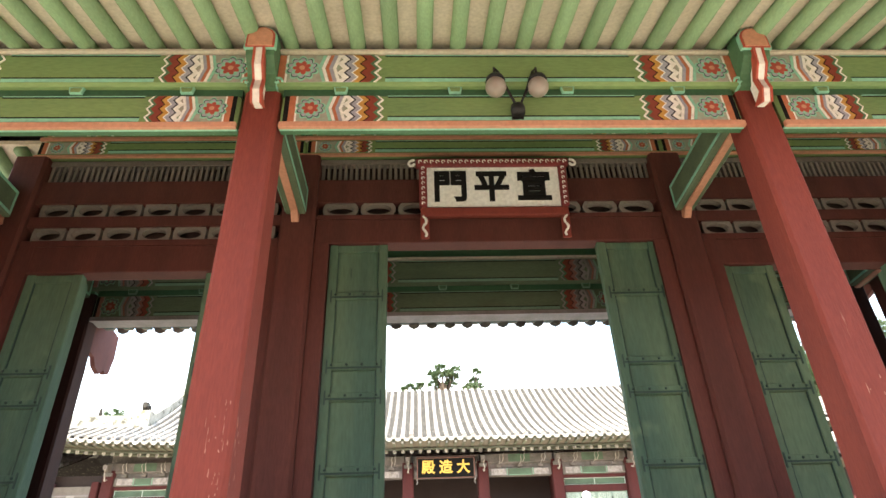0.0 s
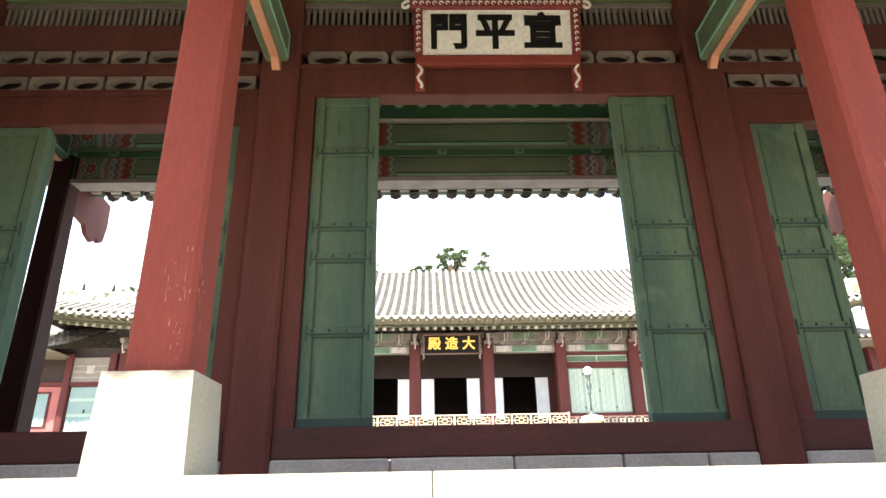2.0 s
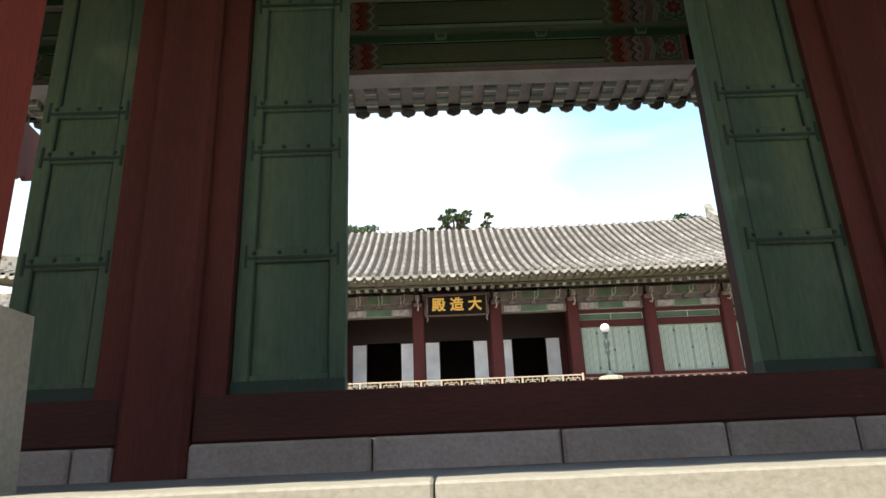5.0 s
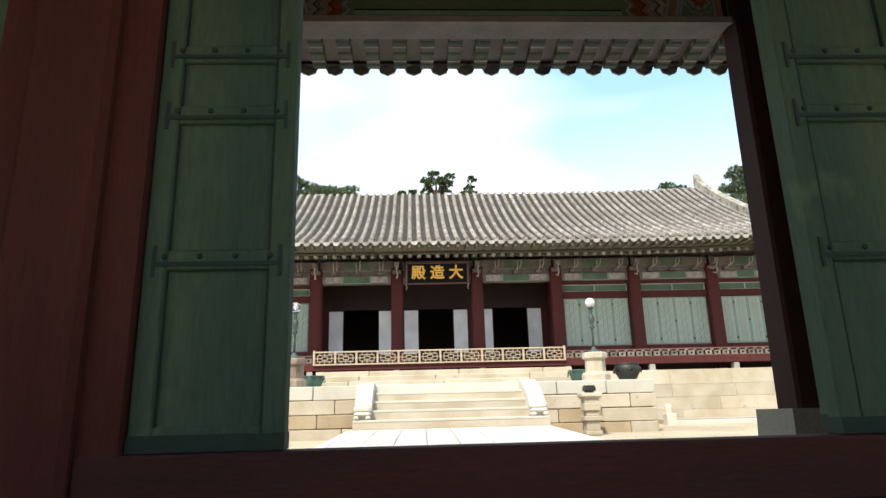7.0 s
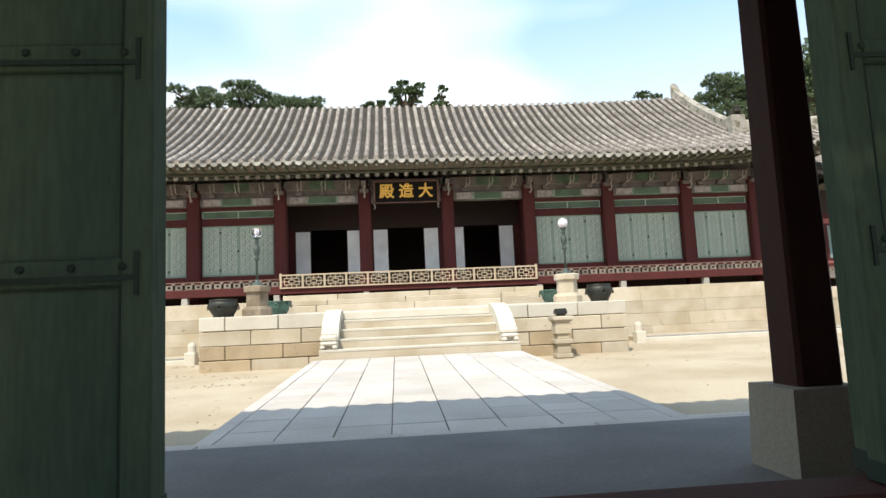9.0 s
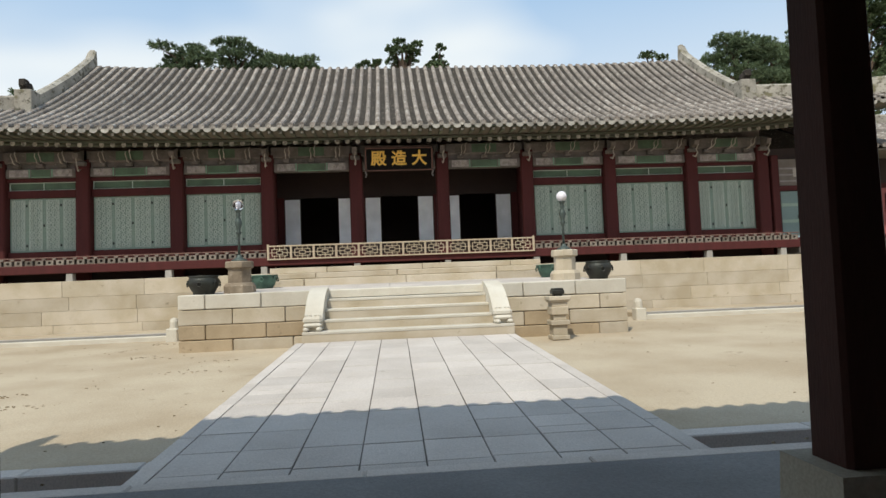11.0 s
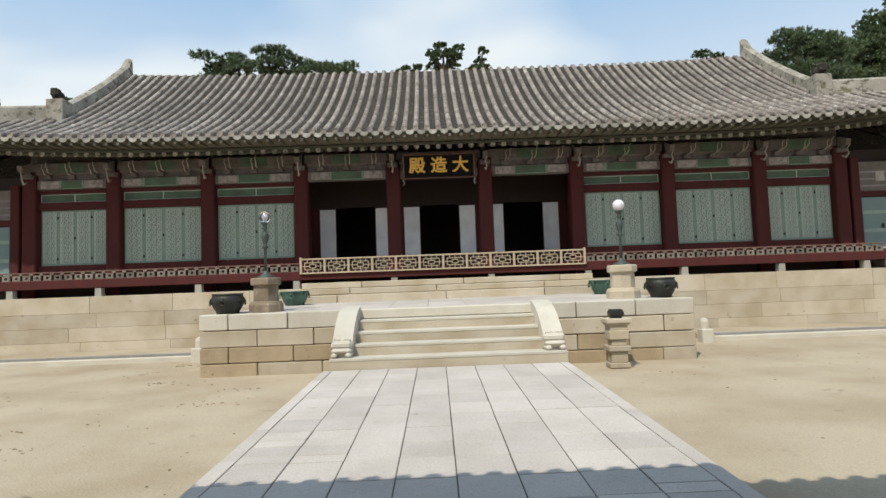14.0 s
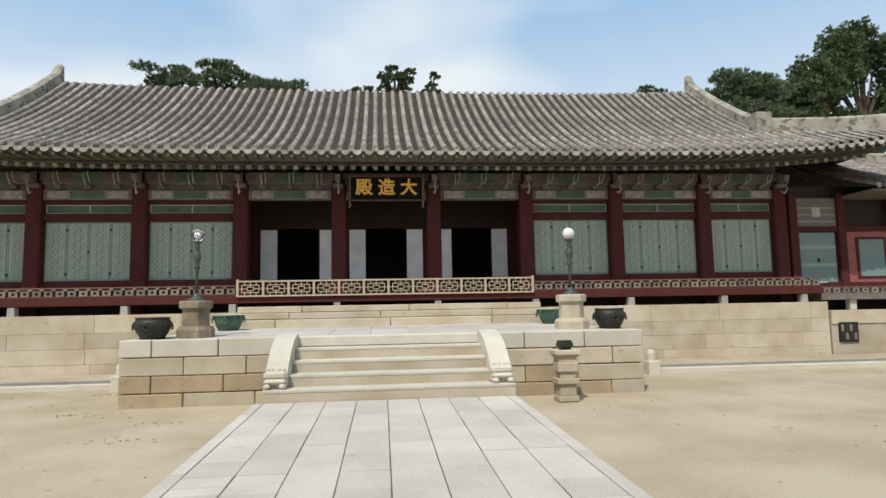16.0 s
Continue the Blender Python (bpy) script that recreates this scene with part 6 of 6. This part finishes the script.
for ch, x in (("殿", -0.60), ("造", 0.0), ("大", 0.60)):
    glyph(ch, board, x, 0.0, -0.004, 0.46, GOLD, 0.012)
part("hanger", bx(-0.6, -0.55, 0.03, 0.62, 0.26, 0.32).box(0.55, 0.6, 0.03, 0.62, 0.26, 0.32), IRON, board)

# ---- electric lamp under the gate eave ----
fixture = thing("gate_lamp", "black iron twin-arm lamp with two frosted globes", "lamp", at=(0.14, -1.60, 2.98))
part("mount", Shape().lathe([(0.045, -0.035), (0.05, 0.0), (0.045, 0.035)], sides=14), IRON, fixture, smooth=True)
for sx in (-1, 1):
    arm = Shape().tube([(0, -0.01, 0.0), (sx * 0.06, -0.05, 0.12), (sx * 0.12, -0.06, 0.30), (sx * 0.145, -0.06, 0.34), (sx * 0.145, -0.06, 0.24)], 0.010, 7)
    part("arm", arm, IRON, fixture, smooth=True)
    part("cap", Shape().lathe([(0.03, 0.26), (0.06, 0.235), (0.068, 0.205), (0.06, 0.20)], (sx * 0.145, -0.06), 16), IRON, fixture, smooth=True)
    r = 0.072
    part("globe", Shape().lathe([(r * math.sin(a), 0.155 - r * math.cos(a)) for a in [math.pi * (k + 0.2) / 13.0 for k in range(12)]], (sx * 0.145, -0.06), 20), FROST, fixture, "frosted beige glass globe", smooth=True)
part("backplate", bx(-0.04, 0.04, 0.03, 0.045, -0.05, 0.05), IRON, fixture)


# ---- side wings of the hall ----
def wing(sx):
    w = thing("side_wing", "lower side wing with grey-green doors and red timber", "building", "side wings")
    e = HX + sx * 11.66
    X = lambda d: e + sx * d  # noqa: E731
    span = lambda a, b: sorted((X(a), X(b)))  # noqa: E731
    y = 17.95
    part("base", bx(*span(0.02, 9.0), ST_Y + 0.03, 22, -0.2, 1.33, c=0.01), GRANITE, w, "lower granite base")
    for k in range(5):
        part("base_block", bx(*span(0.03 + 1.7 * k, 1.715 + 1.7 * k), ST_Y + 0.002, ST_Y + 0.029, 0.98, 1.325, c=0.005), GRANITE, w)
    vent = part("base_vent", bx(*span(0.20, 0.74), ST_Y - 0.012, ST_Y + 0.03, 0.50, 1.02), IRON, w, "dark grille in the granite base")
    for r_ in range(2):
        for c_ in range(4):
            xa, xb = span(0.25 + 0.12 * c_, 0.33 + 0.12 * c_)
            part("vent_bar", bx(xa, xb, ST_Y - 0.02, ST_Y - 0.013, 0.56 + 0.22 * r_, 0.74 + 0.22 * r_), VENT_TILE if (r_ + c_) % 2 else DARK_WOOD_SHADE, vent)
    for d in (0.05, 1.55, 3.3, 5.4, 7.4):
        part("column", bx(*span(d, d + 0.24), y - 0.1, y + 0.16, 1.33, 4.75, c=0.02), HALL_RED, w)
    for k, (d0, d1, pale) in enumerate(((0.29, 1.55, True), (1.79, 3.3, False), (3.54, 5.4, False), (5.64, 7.4, False))):
        if pale:
            door = part("door", bx(*span(d0 + 0.08, d1 - 0.06), y + 0.02, y + 0.06, 2.15, 3.60), DOOR_TEAL, w, "pale teal boarded door with a lock")
            for z in (2.6, 3.12):
                part("door_band", bx(*span(d0 + 0.08, d1 - 0.06), y + 0.012, y + 0.019, z, z + 0.10), LATTICE_BACK, door)
            part("lock", bx(*span((d0 + d1) / 2 - 0.03, (d0 + d1) / 2 + 0.03), y - 0.01, y + 0.011, 2.72, 2.84), IRON, door)
            screen = part("upper_screen", bx(*span(d0 + 0.02, d1), y + 0.0, y + 0.05, 3.78, 4.62), VENT_TILE, w, "grey carved screen above the door")
            for z in (3.9, 4.1, 4.3):
                part("screen_bar", bx(*span(d0 + 0.06, d1 - 0.04), y - 0.012, y - 0.001, z, z + 0.05), FADED, screen)
            part("screen_tile", bx(*span((d0 + d1) / 2 - 0.12, (d0 + d1) / 2 + 0.14), y - 0.02, y - 0.013, 4.06, 4.34), PALE_TIP, screen)
        else:
            part("wall_panel", bx(*span(d0, d1), y + 0.0, y + 0.08, 2.0, 3.75), PINK_WALL, w, "faded red wall panel")
            win = part("window", bx(*span(d0 + 0.32, d1 - 0.25), y - 0.03, y - 0.002, 2.25, 3.45), HALL_RED, w)
            part("pane", bx(*span(d0 + 0.40, d1 - 0.33), y - 0.04, y - 0.031, 2.3, 3.38), DOOR_TEAL, win, "pale teal window paper")
        part("rail", bx(*span(d0, d1), y - 0.05, y + 0.1, 3.62, 3.77), HALL_RED, w)
        part("sill", bx(*span(d0, d1), y - 0.05, y + 0.1, 1.75, 2.13), HALL_RED, w)
    part("upper_wall", bx(*span(-0.1, 8.9), y + 0.17, y + 0.25, 3.6, 5.0), DARK_WOOD_SHADE, w)
    # near-black panel added for the shade under the wing's floor
    part("underfloor", bx(*span(0.0, 8.8), y + 0.11, y + 0.16, 1.331, 2.1), DARK_WOOD_SHADE, w)
    part("floor_edge", bx(*span(0.3, 8.5), 17.12, 17.9, 1.62, 1.80), LILAC_DARK, w)
    xa, xb = span(0.35, 8.4)
    part("foot_rail", bx(xa, xb, 17.13, 17.18, 1.95, 1.98), RAIL_WOOD, w)
    for k in range(28):
        x = xa + (xb - xa) * (k + 0.5) / 28
        part("rosette_block", block_mesh, None, w, at=(x, 17.135, 1.81))
    for d in (1.2, 3.2, 5.2, 7.2):
        part("short_post", bx(*span(d, d + 0.2), 17.2, 17.4, 1.329, 1.62, c=0.01), GRANITE_PALE, w)
    wing_prof = roof_profile(16.6, 4.72, 20.6, 6.35, 10, 0.25)
    m0, m1 = span(1.7, 9.0)
    rf = part("roof", under_tiles(wing_prof, [m0, (m0 + m1) / 2, m1], [0, 0, 0], 0.02), TILE_UNDER, w, "low grey tiled wing roof")
    part("roof_back", Shape().add([(m0, 20.6, 6.35), (m1, 20.6, 6.35), (m1, 23.9, 4.8), (m0, 23.9, 4.8)], [(0, 1, 2, 3)]), TILE_UNDER, rf)
    part("soffit", bx(m0, m1, 16.66, 18.4, 4.60, 4.66), SOFFIT_DULL, rf)
    row = tile_row(wing_prof, 0, 0, 0.07).mesh("tile_rib", TILE)
    for k in range(30):
        x = m0 + 0.15 + (m1 - m0 - 0.3) * k / 29
        part("tile_rib", row, None, rf, at=(x, 0, 0))
        part("tile_end", disc, None, rf, at=(x, 16.6, 4.74))
    part("ridge", bx(m0, m1, 20.45, 20.8, 6.25, 6.65, c=0.05), LIME, rf)


wing(1)
wing(-1)


# ---- trees behind the hall ----
def tree(x, y, top, pads, seed, mat, pine=True, tuft=0.30):
    """A tapered trunk with limbs that end in foliage pads. pads: (dx, dz below the top, radius).
    Each pad is a flattened heap of tufts, each tuft a spray of small leaves pointing up and out."""
    rnd = random.Random(seed)
    t = thing("tree", "dark green pine with flat layered foliage behind the palace roof" if pine else "dark leafy tree with an uneven crown behind the roof", "tree", "trees behind the hall", at=(x, y, 0))
    trunk = Shape()
    bend = [(0.35 * math.sin(k * 1.3 + seed), 0.3 * math.cos(k * 0.9 + seed), (top - 0.7) * k / 6) for k in range(7)]
    trunk.tube(bend, [0.30 * (1 - 0.13 * k) for k in range(7)], 8)
    verts, faces = [], []
    for dx, dz, r in pads:
        cy, cz = rnd.uniform(-0.9, 0.9), top - dz - r * 0.45
        k = max(2, min(5, int(6 * (cz - 0.8) / top)))
        trunk.tube([bend[k], (dx * 0.55, cy * 0.5, cz - 0.45), (dx, cy, cz - 0.05)], [0.11, 0.065, 0.03], 5)
        for _ in range(int(52 * (r / 0.8) ** 1.7) + 8):
            a, e = rnd.uniform(0, 2 * math.pi), rnd.uniform(-0.45, 1.0)
            q = r * rnd.uniform(0.35, 1.05)
            ce = math.sqrt(1 - e * e)
            c = Vector((dx + q * ce * math.cos(a), cy + q * ce * math.sin(a), cz + q * e * (0.55 if pine else 0.8)))
            out = Vector((ce * math.cos(a) * 0.7, ce * math.sin(a) * 0.7, 0.75 if pine else 0.35)).normalized()
            reach = tuft * rnd.uniform(0.6, 1.15)
            for _ in range(26):
                d = (out + Vector((rnd.gauss(0, 0.6), rnd.gauss(0, 0.6), rnd.gauss(0, 0.5)))).normalized()
                p = c + d * reach * rnd.uniform(0.1, 0.8)
                w = d.orthogonal().normalized()
                w = w * math.cos(p.x * 40) + d.cross(w) * math.sin(p.x * 40)
                l, g = (0.13, 0.028) if pine else (0.085, 0.05)
                l, g = l * rnd.uniform(0.7, 1.3), g * rnd.uniform(0.7, 1.3)
                m = len(verts)
                verts += [tuple(p - d * l * 0.4), tuple(p + w * g), tuple(p + d * l), tuple(p - w * g)]
                faces.append((m, m + 1, m + 2, m + 3))
    crown = Shape()
    crown.v, crown.f = verts, faces
    part("trunk", trunk, BARK, t)
    part("crown", crown, mat, t, "layered pads of dark needles" if pine else "uneven crown of small dark leaves")
    return t


def pads_round(seed, width, height, count, r0, r1):
    """Foliage pads heaped under a dome, larger towards the middle."""
    rnd = random.Random(seed)
    out = []
    for k in range(count):
        u = rnd.uniform(-1, 1)
        low = height * (0.9 * u * u + rnd.random() ** 1.4 * 0.9)
        out.append((u * width, low, rnd.uniform(r0, r1)))
    return out


# pines and leafy tips that rise over the roof
tree(-11.2, 36.0, 15.65, [(-1.35, 0.35, 0.62), (-0.9, 0.7, 0.75), (0.25, 0.15, 0.5), (0.1, 0.65, 0.75), (-0.5, 1.1, 0.95), (0.8, 1.1, 0.85), (-0.2, 1.6, 1.1), (-1.3, 1.5, 0.8)], 3, LEAF_PINE)
tree(-8.7, 36.4, 15.75, [(-0.5, 0.15, 0.6), (0.3, 0.1, 0.65), (0.9, 0.55, 0.7), (-0.2, 0.7, 0.95), (0.6, 1.0, 1.0), (-1.1, 1.1, 0.9), (0.0, 1.5, 1.2), (1.5, 1.3, 0.8)], 4, LEAF_PINE)
tree(-6.2, 36.6, 15.2, [(-0.6, 0.25, 0.55), (0.25, 0.2, 0.5), (1.0, 0.45, 0.5), (-0.1, 0.75, 0.9), (1.3, 0.8, 0.75), (-1.2, 0.8, 0.85), (0.4, 1.2, 1.0)], 5, LEAF_PINE)
tree(-4.5, 37.0, 15.0, [(0.1, 0.2, 0.38), (-0.5, 0.55, 0.55), (0.3, 0.7, 0.55), (-0.2, 1.0, 0.7)], 16, LEAF)
tree(1.25, 36.0, 15.45, [(-0.75, 0.2, 0.36), (-0.25, 0.1, 0.38), (0.3, 0.1, 0.38), (0.75, 0.25, 0.34), (-0.5, 0.6, 0.42), (0.1, 0.5, 0.42), (0.6, 0.65, 0.36), (-0.75, 1.0, 0.4), (0.4, 1.0, 0.42), (-0.2, 1.2, 0.5)], 6, LEAF, False, 0.20)
tree(3.3, 36.3, 15.15, [(0.1, 0.0, 0.28), (0.05, 0.35, 0.34), (-0.45, 0.7, 0.34), (0.2, 0.7, 0.36), (-0.1, 1.0, 0.4)], 7, LEAF, False, 0.20)
tree(-0.8, 37.2, 14.85, [(-0.3, 0.2, 0.3), (0.1, 0.3, 0.3), (0.4, 0.25, 0.26), (-0.7, 0.4, 0.3)], 12, LEAF, False, 0.20)
tree(16.7, 36.5, 15.05, [(-0.4, 0.3, 0.32), (0.25, 0.1, 0.32), (0.6, 0.5, 0.3)], 17, LEAF, False, 0.22)
tree(21.4, 35.0, 15.5, [(-0.9, 0.25, 0.8), (0.3, 0.0, 0.9), (1.1, 0.35, 0.8), (-0.2, 0.6, 1.1), (0.9, 0.8, 1.1), (-1.2, 1.2, 1.1), (0.3, 1.1, 1.3), (1.5, 1.3, 1.1), (-0.6, 2.2, 1.5), (1.0, 2.4, 1.5)], 9, LEAF_PINE)
tree(24.3, 36.0, 15.3, [(-0.2, 0.1, 0.7), (0.7, 0.35, 0.7), (0.2, 0.6, 0.95), (-1.3, 0.9, 0.9), (-0.6, 0.9, 0.9), (0.9, 1.1, 1.0), (0.0, 2.0, 1.4), (1.3, 2.3, 1.2)], 10, LEAF)
tree(28.2, 37.0, 17.3, pads_round(11, 2.6, 3.4, 26, 0.7, 1.3), 11, LEAF, False)
tree(31.8, 38.0, 20.0, pads_round(13, 3.2, 4.6, 34, 0.8, 1.5), 13, LEAF, False)
tree(26.5, 38.5, 15.0, pads_round(18, 2.6, 2.6, 18, 0.8, 1.2), 18, LEAF_PINE, False)
tree(20.0, 38.0, 13.9, pads_round(14, 2.4, 2.4, 14, 0.8, 1.2), 14, LEAF, False)
tree(35.0, 36.0, 17.5, pads_round(19, 3.0, 5.0, 26, 0.9, 1.5), 19, LEAF, False)
tree(17.2, 27.0, 8.0, pads_round(20, 1.8, 2.6, 14, 0.6, 0.9), 20, LEAF, False)
tree(-17.5, 33.0, 11.5, pads_round(15, 2.8, 3.6, 22, 0.7, 1.2), 15, LEAF, False)
# ---- unseen wall for the building opposite, added to cut sky light ----
solo("wall_south", bx(-16, 16, -11.4, -11.0, -1.5, 5.6), PINK_WALL, "plain red wall standing in for an unseen building, cutting sky light", "wall", kind="structure")
